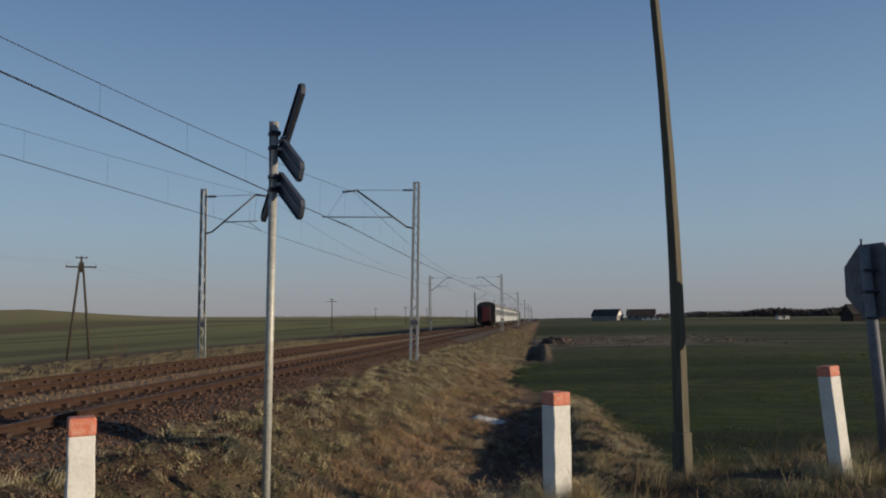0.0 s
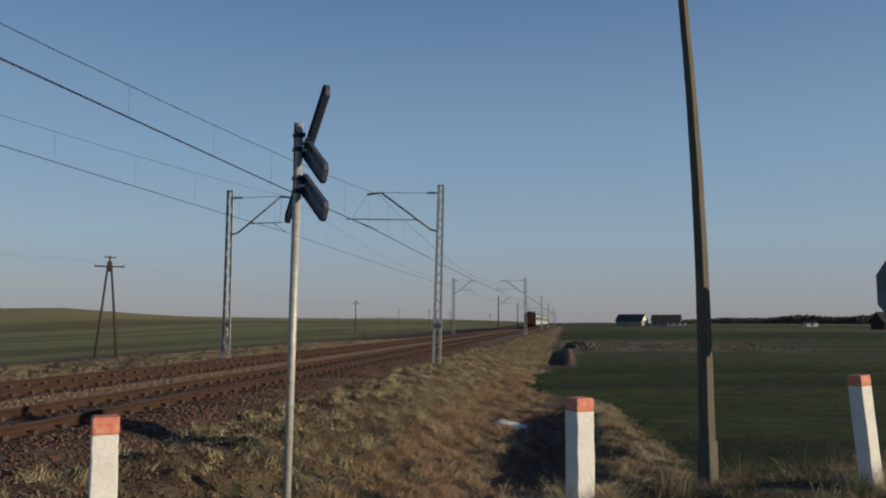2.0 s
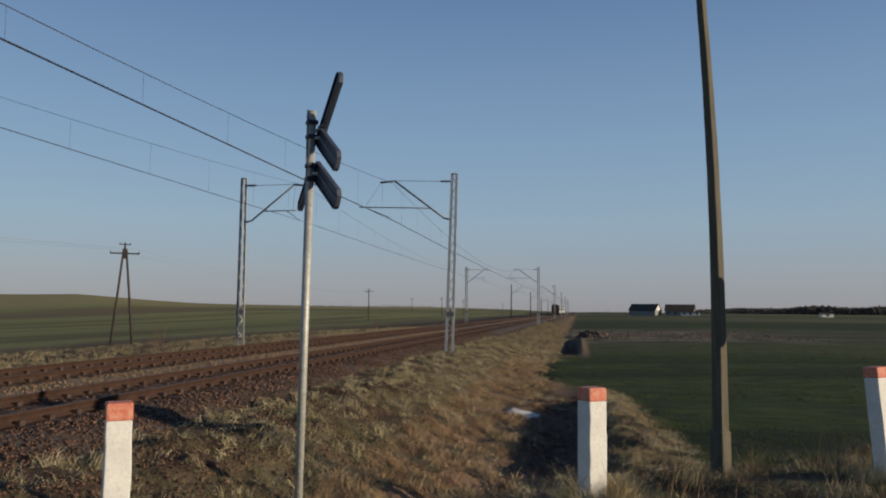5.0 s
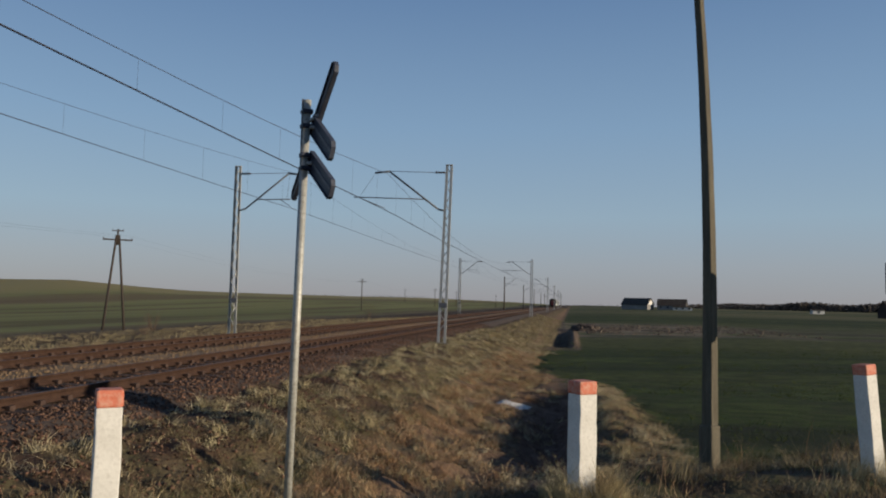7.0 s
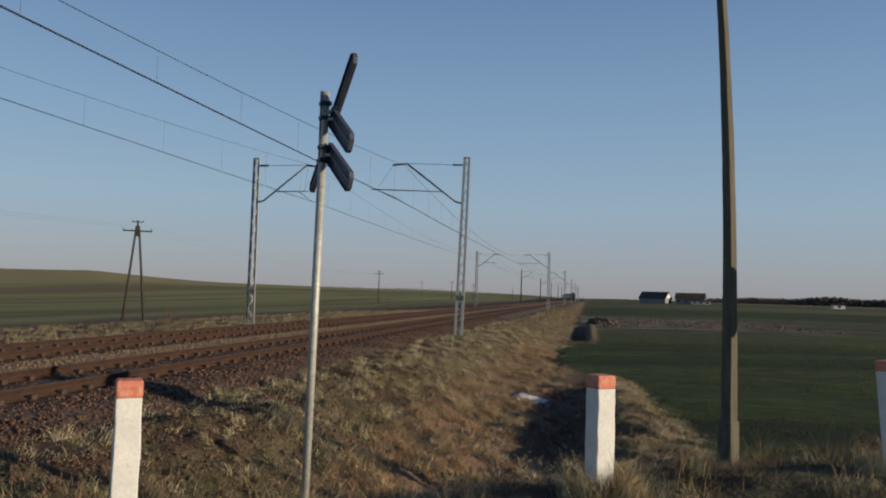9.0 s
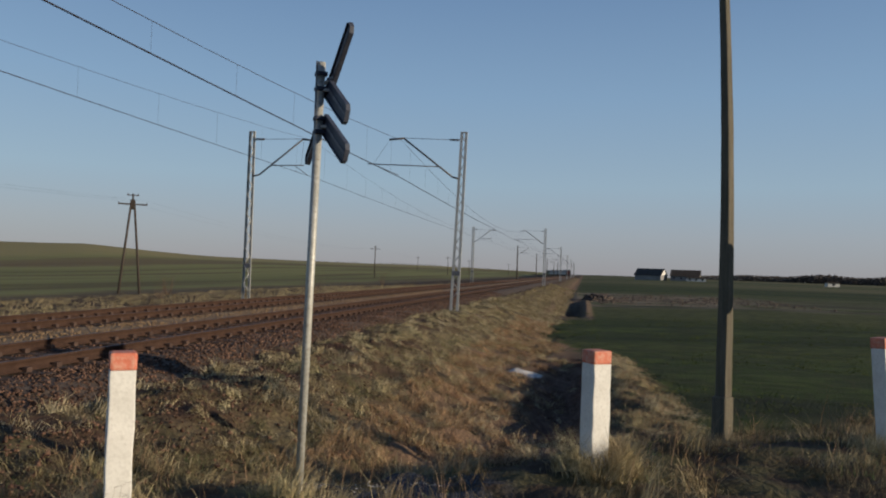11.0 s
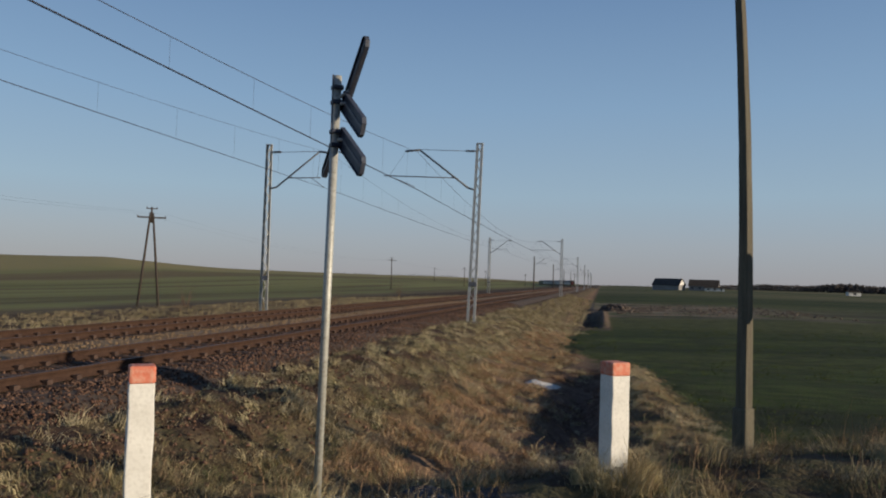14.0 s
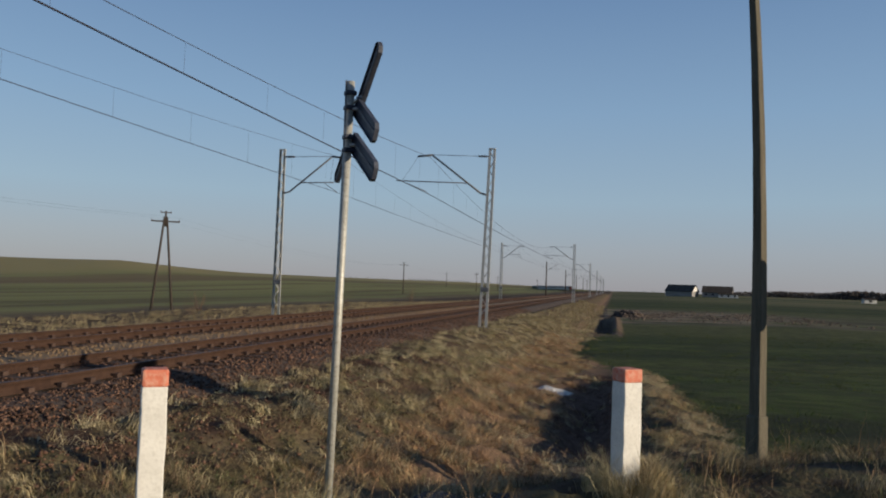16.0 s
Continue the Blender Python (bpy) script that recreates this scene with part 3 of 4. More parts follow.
def overhead_line(cx, ks, rad, label):
    """Two contact wires, the carrying wire and its droppers, span by span."""
    t = thing("overhead_line", pose(0, 0, 0), label, "overhead wire", "wires over the tracks")
    for k in ks:
        a, b = Y1 + SPAN * k, Y1 + SPAN * (k + 1)
        st = 0.2 * (-1) ** (k % 2)
        xa, xb = cx + float(bend(np.array(a))) + st, cx + float(bend(np.array(b))) - st
        for d in (-0.02, 0.02):
            cp = lambda u: Vector((xa + d + (xb - xa) * u, a + (b - a) * u, CONTACT - 0.11 * (1 - (2 * u - 1) ** 2)))
            part("contact_wire", tube([cp(i / 10) for i in range(11)], rad), M_WIRE, t)
        c = 20
        pt = lambda u: Vector((xa + (xb - xa) * u, a + (b - a) * u, CONTACT + 0.25 + (CARRY - CONTACT - 0.25) * (2 * u - 1) ** 2))
        for i in range(c):
            if k < 2:
                p = pt((i + 0.5) / c)
                part("dropper", rod(p, (p.x, p.y, CONTACT - 0.11 * (1 - ((2 * i + 1) / c - 1) ** 2)), 0.0028, seg=4), M_WIRE, t)
        part("carrying_wire", tube([pt(i / c) for i in range(c + 1)], rad), M_WIRE, t)
    return t


overhead_line(TN, range(-1, 6), 0.0085, "dark contact and carrying wires over the near track")
overhead_line(TF, range(-1, 6), 0.0055, "dark contact and carrying wires over the far track")

# ---- crossing furniture ----
POST_ROT = math.degrees(math.atan2(POST_D.y, POST_D.x))


def marker_post(x, y, top, lean, label, s=0.147):
    zb = gz(x, y)
    t = thing("marker_post", pose(x, y, zb - 0.12, 0, lean, 0) @ pose(0, 0, 0, 0, 0, POST_ROT), label, "marker post", "posts along the road")
    h = top - zb + 0.12
    bm = box((0, 0, (h - 0.105) / 2), (s, s, h - 0.105), bevel=0.008)
    bmesh.ops.subdivide_edges(bm, edges=[e for e in bm.edges if e.calc_length() > 0.5], cuts=14)
    for v in bm.verts:
        k = noise.noise(Vector((v.co.x * 9 + x * 3, v.co.y * 9, v.co.z * 7)))
        v.co.x += 0.006 * k
        v.co.y += 0.004 * noise.noise(Vector((v.co.x * 5, v.co.y * 9 + 7, v.co.z * 8 + x)))
    part("shaft", bm, M_WHITE, t, "white-painted chipped concrete")
    part("top_band", box((0, 0, h - 0.0525), (s + 0.004, s + 0.004, 0.105), bevel=0.014), M_RED, t, "faded red-painted top")
    return t


marker_post(-2.675, 4.20, 0.885, 0.0, "white concrete post with a red top in dry grass")
marker_post(0.133, 6.22, 0.85, 0.0, "white concrete post with a red top beside the ditch", 0.163)
marker_post(2.99, 8.22, 0.93, -4.2, "leaning white concrete post with a red top", 0.152)


def crossing_sign():
    x, y = -1.758, 4.90
    zb = gz(x, y)
    t = thing("crossing_sign", pose(x, y, 0, 0, 0, 0), "bent double crossbuck sign on a thin grey pipe", "road sign")
    part("pole", rod((-0.046, 0.0, zb - 0.2), (0, 0, 2.80), 0.0265, 0.029, 16), M_PIPE, t)
    side, deep = Vector((0.94, 0.34, 0)), Vector((-0.34, 0.94, 0))
    # start beside the pipe, height, run sideways, run in depth, rise, width; the boards are bent out of line
    boards = [(0.070, 2.66, 0.105, -0.36, 0.30, 0.095), (0.045, 2.635, 0.122, -0.42, -0.265, 0.13),
              (0.035, 2.39, 0.137, -0.42, -0.265, 0.13), (0.0, 2.37, -0.075, 0.36, -0.20, 0.075)]
    for lat, z0, dl, dd, dz, wd in boards:
        d = side * dl + deep * dd + Vector((0, 0, dz))
        ln = d.length
        c = side * lat + Vector((0, 0, z0)) + d / 2
        d = d.normalized()
        e = (Vector((0, 0, 1)) - d * d.z).normalized()
        m = Matrix((d, e, d.cross(e))).transposed().to_4x4()
        m.translation = c
        b2 = bmesh.new()
        # a flat board with its outer corners cut off
        k = 0.028
        out = [(-ln / 2, -wd / 2), (ln / 2 - k, -wd / 2), (ln / 2, -wd / 2 + k), (ln / 2, wd / 2 - k), (ln / 2 - k, wd / 2), (-ln / 2, wd / 2)]
        f = b2.faces.new([b2.verts.new((p, q, 0.002)) for p, q in out])
        ex = bmesh.ops.extrude_face_region(b2, geom=[f])
        bmesh.ops.translate(b2, verts=[v for v in ex["geom"] if isinstance(v, bmesh.types.BMVert)], vec=(0, 0, -0.004))
        bmesh.ops.transform(b2, matrix=m, verts=b2.verts)
        board = part("board", b2, M_SIGNBACK, t, "dark back of a sign board")
        eb = bmesh.new()
        ring = out + [out[0]]
        for (px, py), (qx, qy) in zip(ring, ring[1:]):
            w = Vector((qx - px, qy - py, 0))
            mm = Matrix.Translation(((px + qx) / 2, (py + qy) / 2, 0)) @ Matrix.Rotation(math.atan2(w.y, w.x), 4, 'Z')
            box((0, 0, 0), (w.length + 0.004, 0.006, 0.030), m @ mm, 0.0015, eb)
        part("folded_edge", eb, M_SIGNEDGE, board)
        rib = box((0, 0, 0), (ln * 0.9, 0.022, 0.014), m, 0.003)
        part("stiffening_rib", rib, M_GREYSHEET, board, "grey strip along the back")
        part("bracket", rod((0, 0, z0 - 0.02), side * lat + Vector((0, 0, z0)) + d * 0.06, 0.012, seg=8), M_GALV, board, "short steel bracket")
    part("mounting_plate", box((-0.03, 0.012, 2.575), (0.012, 0.06, 0.46), pose(0, 0, 0, 0, 0, 20), 0.003), M_GREYSHEET, t, "grey plate along the pipe")
    for z in (2.72, 2.62, 2.42, 2.33):
        part("clamp", box((0, 0, z), (0.074, 0.074, 0.030), pose(0, 0, 0, 0, 0, POST_ROT), 0.008), M_SIGNBACK, t)
    return t


crossing_sign()


def stop_sign():
    x, y = 4.01, 9.93
    zb = gz(x, y)
    t = thing("stop_sign", pose(x, y, zb, 0, 0, 0), "octagonal sign seen from its dark back on a grey post", "road sign")
    nrm = Vector((0.93, 0.37, 0)).normalized()
    u = Vector((nrm.y, -nrm.x, 0))
    cz = 1.86 - zb
    bm = bmesh.new()
    ring = [Vector((0, 0, cz)) + u * (0.487 * math.cos(radians(22.5 + 45 * i))) + Vector((0, 0, 0.487 * math.sin(radians(22.5 + 45 * i)))) for i in range(8)]
    vs = [bm.verts.new(v + nrm * 0.07) for v in ring]
    f = bm.faces.new(vs)
    ex = bmesh.ops.extrude_face_region(bm, geom=[f])
    bmesh.ops.translate(bm, verts=[v for v in ex["geom"] if isinstance(v, bmesh.types.BMVert)], vec=nrm * 0.03)
    plate = part("plate", bm, M_GREYSHEET, t, "dark grey sheet-metal back")
    bm = bmesh.new()
    vs = [bm.verts.new(v.lerp(Vector((0, 0, cz)), 0.04) + nrm * 0.104) for v in ring]
    bm.faces.new(vs)
    part("face", bm, M_SIGNFRONT, plate, "red front")
    part("post", rod((0.10, -0.02, -0.2), (-0.02, 0.0, 2.28 - zb), 0.075, 0.062, 12), M_POSTGREY, t, "dull grey weathered post")
    for z in (1.72, 1.40, 1.98):
        part("bracket", box((0.02, 0, z - zb), (0.17, 0.17, 0.03), pose(0, 0, 0), 0.006), M_SIGNBACK, t)
    part("bolt", rod((-0.05, 0, 2.26 - zb), (-0.05, 0, 2.37 - zb), 0.012), M_SIGNBACK, t)
    return t


stop_sign()


def utility_pole():
    x, y = 1.82, 10.5
    zb = gz(x, y)
    t = thing("utility_pole", pose(x, y, zb, 0, 0, 0), "tall weathered squared pole on a concrete foot", "utility pole")
    turn = pose(0, 0, 0, 0, 0, 47)
    bm = box((0, 0, 4.4), (0.158, 0.158, 8.6), bevel=0.014, taper=0.46)
    bmesh.ops.subdivide_edges(bm, edges=[e for e in bm.edges if e.calc_length() > 2], cuts=40)
    bmesh.ops.transform(bm, matrix=turn, verts=bm.verts)
    for v in bm.verts:
        up = max(0.0, v.co.z - 2.0)
        v.co.x += 0.006 - 0.0072 * up * up + 0.004 * noise.noise(v.co * 3)      # the weathered shaft is bowed
        v.co.y += 0.004 * noise.noise(v.co * 3 + Vector((5, 0, 0)))
    part("shaft", bm, M_POLE, t)
    part("foot", box((0, 0, 0.19), (0.205, 0.205, 1.10), turn, 0.03, taper=0.97), M_POLE, t, "thicker squared foot")
    part("crossarm", box((-0.28, 0, 8.2), (1.4, 0.09, 0.09), turn, 0.01), M_OLDWOOD, t)
    return t


utility_pole()


# ---- grass ----
def blades(name, px, py, h, lean, width, material, label, seed, pz=None, segs=2, comb=None):
    """Bent tapering blades, one strip of faces each."""
    g = np.random.default_rng(seed)
    c = len(px)
    ang = g.random(c) * 2 * np.pi if comb is None else comb + 0.75 * g.standard_normal(c)
    bend_a = lean * (0.4 + 1.2 * g.random(c))
    z0 = (surface_z(px, py) if pz is None else pz) - 0.015
    dx, dy = np.cos(ang), np.sin(ang)
    face = g.random(c) * 2 * np.pi
    wx, wy = np.cos(face) * width * (0.6 + 0.8 * g.random(c)), np.sin(face) * width * (0.6 + 0.8 * g.random(c))
    rows = []
    for i in range(segs + 1):
        u = i / segs
        out = h * np.sin(bend_a * u) * u
        up = h * np.cos(bend_a * u * 0.95) * u
        k = 1 - 0.85 * u
        ctr = np.stack([px + dx * out, py + dy * out, z0 + up], 1)
        off = np.stack([wx * k, wy * k, 0 * wx], 1)
        rows += [ctr - off, ctr + off]
    v = np.stack(rows, 1)
    q = []
    for i in range(segs):
        q.append([2 * i, 2 * i + 1, 2 * i + 3, 2 * i + 2])
    f = np.array(q)[None] + (np.arange(c) * (2 * segs + 2))[:, None, None]
    ob = new(name, mesh_np(name, v.reshape(-1, 3), f.reshape(-1, 4), material))
    return tagged(ob, label, "grass", kind="stuff")


def tufts(name, n_tufts, per, region, h, lean, width, material, label, seed, spread=0.09):
    g = np.random.default_rng(seed)
    x, y = region(g, n_tufts)
    keep = g.random(len(x)) < 0.55 + 0.9 * fuzz(x, y, 1.0, 1.7)
    # little grows through the old snow and on the gravel
    snow = ((x + 1.5) / 0.6) ** 2 + ((y - 21.4) / 0.9) ** 2 < 1
    along = (x - GRAVEL.x) * POST_D.x + (y - GRAVEL.y) * POST_D.y
    off = (x - POST_O.x) * -POST_D.y + (y - POST_O.y) * POST_D.x
    gravel = (np.abs(along) < 0.65) & (off < 0.8) & (off > 0.0) & (g.random(len(x)) < 0.75)
    keep &= ~snow & ~gravel
    if material is not M_LITTER:
        keep &= ~((x > -1.35) & (x < 0.35) & (y > 12.5) & (y < 23) & (g.random(len(x)) < 0.85))
    x, y = x[keep], y[keep]
    size = 0.5 + g.random(len(x)) ** 2 * 1.1
    X = np.repeat(x, per) + g.standard_normal(len(x) * per) * spread
    Y = np.repeat(y, per) + g.standard_normal(len(x) * per) * spread
    H = np.repeat(size, per) * h * (0.5 + 0.8 * g.random(len(X)))
    comb = np.repeat(fuzz(x, y, 2.2, 0.9) + 0.9 * g.standard_normal(len(x)) - 0.4, per)
    return blades(name, X, Y, H, lean, width, material, label, seed + 1, comb=comb)


def toe(y):
    """Where the dry grass of the bank gives way to the crop."""
    return np.interp(y, [22, 27, 36, 46, 52, 130], [-0.2, -0.9, -1.75, -1.5, -1.2, -1.2]) + 0.25 * np.sin(0.9 * y)


def on_slope(g, n):
    """Bank between the ballast and the ditch, thinner with distance."""
    y = 5.2 + 48 * g.random(n) ** 1.5
    x = -6.1 + 6.4 * g.random(n)
    s = (x - POST_O.x) * -POST_D.y + (y - POST_O.y) * POST_D.x
    ok = (s > 1.4 + 2.4 * g.random(n) ** 0.7) & ((x < -0.2) | (s < 3))
    ok &= (y < 24) | (x < toe(y) + 0.25 * g.standard_normal(n))
    ok &= ~((y < 10.5) & (x < -2.6) & (g.random(n) < 0.45 + 0.4 * sstep(10.5, 7.5, y)))
    return x[ok], y[ok]


def on_ditch_foot(g, n):
    y = 8.5 + 34 * g.random(n) ** 1.3
    x = -3.4 + 2.7 * g.random(n)
    ok = (y < 24) | (x < toe(y) + 0.25 * g.standard_normal(n))
    return x[ok], y[ok]


def on_verge(g, n):
    """Rough grass along the road, on both sides of the posts."""
    a, s = -7.5 + 21 * g.random(n), -2.4 + 6.6 * g.random(n)
    x = POST_O.x + a * POST_D.x - s * POST_D.y
    y = POST_O.y + a * POST_D.y + s * POST_D.x
    ok = (x > -5.9)
    return x[ok], y[ok]


def on_post_feet(g, n):
    """Tufts left standing round the posts and poles."""
    feet = np.array([(-2.68, 4.2), (0.15, 6.22), (2.99, 8.22), (-1.78, 4.9), (1.87, 10.5), (0.15, 6.22)])[g.integers(0, 6, n)]
    a, r = g.random(n) * 6.28, 0.10 + 0.22 * g.random(n)
    return feet[:, 0] + r * np.cos(a), feet[:, 1] + r * np.sin(a)


def on_far_bank(g, n):
    """Crest between the ditch and the field, running out along the ditch."""
    y = 10.5 + 17 * g.random(n)
    edge = np.interp(y, [10, 13.8, 17.9, 28], [2.7, 2.1, 1.5, 1.0])
    x = 0.4 + (edge - 0.4) * g.random(n) + 0.16 * g.standard_normal(n)
    return x, y


def on_near_bank(g, n):
    y = 5.4 + 6.0 * g.random(n)
    x = -5.8 + 3.7 * g.random(n)
    ok = x > -5.0 + 1.3 * g.random(n) - 0.35 * np.clip(8 - y, 0, 3)
    return x[ok], y[ok]


def on_far_slope(g, n):
    y = 44 + 90 * g.random(n) ** 1.5
    x = -5.4 + 4.2 * g.random(n)
    ok = x < toe(y) + 0.25 * g.standard_normal(n)
    return x[ok], y[ok]


def in_ditch(g, n):
    y = 9.5 + 16 * g.random(n)
    x = -1.3 + 1.7 * g.random(n)
    return x, y


def on_left_edge(g, n):
    y = 12 + 90 * g.random(n)
    x = -16.0 - 18 * g.random(n) ** 1.4
    return x, y


tufts("bank_grass", 8500, 22, on_slope, 0.13, 1.5, 0.0034, M_OLIVE, "matted straw-coloured dry grass on the bank", 11, 0.10)
tufts("bank_tussock", 7400, 34, on_slope, 0.20, 1.4, 0.0046, M_STRAW, "pale bent tussocks of dry grass on the bank", 15, 0.065)
tufts("bank_weeds", 2000, 22, on_slope, 0.14, 1.5, 0.0030, M_DULL, "low brown dead weeds between the tufts on the bank", 13, 0.10)
tufts("ditch_foot_grass", 6500, 30, on_ditch_foot, 0.17, 1.4, 0.0044, M_RUST, "reddish dead grass at the foot of the bank", 17, 0.06)
# real weeds, coloured dull so that they also carry the roadside shade
tufts("dead_weeds", 6500, 20, on_verge, 0.14, 1.2, 0.0030, M_DULL, "low brown dead weeds along the road verge", 21, 0.10)
tufts("verge_tussock", 560, 46, on_verge, 0.25, 1.1, 0.0024, M_GRASS, "pale dry grass tufts along the road verge", 23, 0.06)
tufts("foot_tussock", 260, 46, on_post_feet, 0.24, 0.8, 0.0022, M_STRAW, "dry grass tufts round the feet of the posts", 27, 0.05)
tufts("tall_grass", 480, 9, on_verge, 0.34, 0.35, 0.0016, M_RUST, "tall thin dead stalks along the road verge", 25, 0.10)
tufts("green_grass", 1900, 18, on_verge, 0.08, 1.0, 0.0030, M_GREEN, "short green grass between the dry tufts", 31, 0.08)
tufts("ditch_grass", 2300, 26, on_far_bank, 0.15, 1.35, 0.0034, M_STRAW, "pale dry grass on the crest between ditch and field", 41, 0.09)
tufts("ditch_crest_weeds", 1500, 20, on_far_bank, 0.13, 1.4, 0.0034, M_RUST, "brown dead weeds on the crest between ditch and field", 43, 0.10)
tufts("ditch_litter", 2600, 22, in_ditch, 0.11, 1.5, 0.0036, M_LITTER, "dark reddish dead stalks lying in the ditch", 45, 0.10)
tufts("near_bank_grass", 2600, 24, on_near_bank, 0.13, 1.4, 0.0030, M_OLIVE, "faded olive-brown grass between ballast and road", 35, 0.09)
tufts("bank_green", 900, 18, on_slope, 0.08, 1.1, 0.0034, M_GREEN, "short olive-green grass between the dry tufts on the bank", 33, 0.09)
tufts("far_bank_grass", 5200, 9, on_far_slope, 0.26, 1.35, 0.011, M_GRASS, "dry grass on the bank farther along the line", 47, 0.13)
tufts("field_margin_grass", 8500, 10, on_left_edge, 0.26, 1.1, 0.008, M_GRASS, "dry grass strip beside the far track", 51, 0.14)


def on_field(g, n):
    y = 9 + 45 * g.random(n) ** 1.6
    x = 0.9 + 30 * g.random(n)
    x = np.where((y > 26) & (x < 3), x - 2.2, x)
    # crop thinned in bands as well, to suggest the shadows across the field
    shadow_wave = np.sin(0.55 * y + 0.9 * np.sin(0.13 * x) + 1.3 * np.sin(0.19 * y))
    x = np.where(shadow_wave > -0.55 + 0.3 * g.random(n), x, -99.0)
    s = (x - POST_O.x) * -POST_D.y + (y - POST_O.y) * POST_D.x
    ok = (s > 3.4) & (x > np.interp(y, [9, 13.8, 17.9, 26, 30], [2.7, 2.1, 1.5, 1.0, -1.0]))
    return x[ok], y[ok]


tufts("winter_crop", 30000, 7, on_field, 0.075, 0.9, 0.007, M_CROP, "short green winter crop in the field", 61, 0.06)

# ---- poles in the left field ----
def a_pole(x, y, top, label):
    zb = gz(x, y)
    ang = math.degrees(math.atan2(y, x)) - 90
    t = thing("power_pole", pose(x, y, zb, 0, 0, ang), label, "power pole", "poles of the power line")
    h = top - zb
    for s in (-1, 1):
        part("leg", rod((0.85 * s, 0, -0.3), (0.10 * s, 0, h - 0.35), 0.11, 0.085, 8), M_OLDWOOD, t)
    part("top_post", rod((0, 0, h - 1.2), (0, 0, h + 0.15), 0.09, 0.07, 8), M_OLDWOOD, t)
    part("crossarm", box((0, 0, h - 0.75), (2.3, 0.12, 0.12), bevel=0.01), M_OLDWOOD, t)
    part("upper_crossarm", box((0, 0, h), (0.9, 0.09, 0.08), bevel=0.01), M_OLDWOOD, t)
    for dx, dz in ((-1.1, -0.62), (1.1, -0.62), (-0.4, 0.1), (0.4, 0.1)):
        part("insulator", rod((dx, 0, h + dz - 0.07), (dx, 0, h + dz + 0.05), 0.04, 0.025, 8), M_INSUL, t)
    return t


def t_pole(x, y, top, label):
    zb = gz(x, y)
    t = thing("power_pole", pose(x, y, zb, 0, 0, math.degrees(math.atan2(y, x)) - 90), label, "power pole", "poles of the power line")
    h = top - zb
    part("pole", rod((0, 0, -0.4), (0, 0, h), 0.14, 0.10, 8), M_OLDWOOD, t)
    part("crossarm", box((0, 0, h - 0.7), (2.4, 0.12, 0.12), bevel=0.01), M_OLDWOOD, t)
    part("upper_crossarm", box((0, 0, h - 0.1), (0.9, 0.1, 0.1), bevel=0.01), M_OLDWOOD, t)
    return t


a_pole(-37.3, 59.0, 6.75, "dark wooden A-frame power pole with two crossarms")
t_pole(-53, 193, 6.85, "dark wooden power pole with a crossarm")
for k, (px_, py_) in enumerate(((-58, 330), (-62, 420), (-50, 520), (-95, 440))):
    t_pole(px_, py_, gz(px_, py_) + 8.0, "distant dark wooden power pole")


def power_wires():
    t = thing("power_line", pose(0, 0, 0), "thin wires between the wooden power poles", "power line")
    pts = [(-29, -70, 6.4), (-37.3, 59.0, 6.3), (-53, 193, 6.3), (-58, 330, gz(-58, 330) + 7.4)]
    for d in (-1.1, 1.1):
        line = []
        for a, b in zip(pts, pts[1:]):
            for i in range(10):
                u = i / 10
                line.append((a[0] + (b[0] - a[0]) * u + d, a[1] + (b[1] - a[1]) * u, a[2] + (b[2] - a[2]) * u - 1.3 * 4 * u * (1 - u)))
        bm = tube(line, 0.0035, 4)
        part("wire", bm, M_WIRE, t)


power_wires()

# ---- far buildings and woods ----
M_WALLW = mat("whitewashed_wall", (0.62, 0.60, 0.55), (0.72, 0.70, 0.65), 0.9, 0.5, 5, 0.1)
M_WALLG = mat("grey_render", (0.22, 0.21, 0.20), (0.30, 0.29, 0.27), 0.9, 0.5, 5, 0.1)
M_ROOF = mat("dark_roofing", (0.060, 0.055, 0.050), (0.090, 0.082, 0.075), 0.95, 0.6, 6, 0.2, spec=0.05)
M_ROOF2 = mat("mossy_roofing", (0.075, 0.058, 0.044), (0.105, 0.085, 0.065), 0.95, 0.6, 6, 0.2, spec=0.05)
M_BOARDS = mat("tarred_boards", (0.045, 0.036, 0.033), (0.065, 0.052, 0.047), 0.95, 0.6, 6, 0.2, spec=0.05)
M_HOLE = mat("dark_window", (0.02, 0.022, 0.026), (0.035, 0.036, 0.04), 0.3, 2, 10, 0.0)
M_LEAF = mat("dark_winter_wood", (0.080, 0.066, 0.056), (0.115, 0.095, 0.080), 0.95, 0.15, 1.5, 0.0, island=0.35)


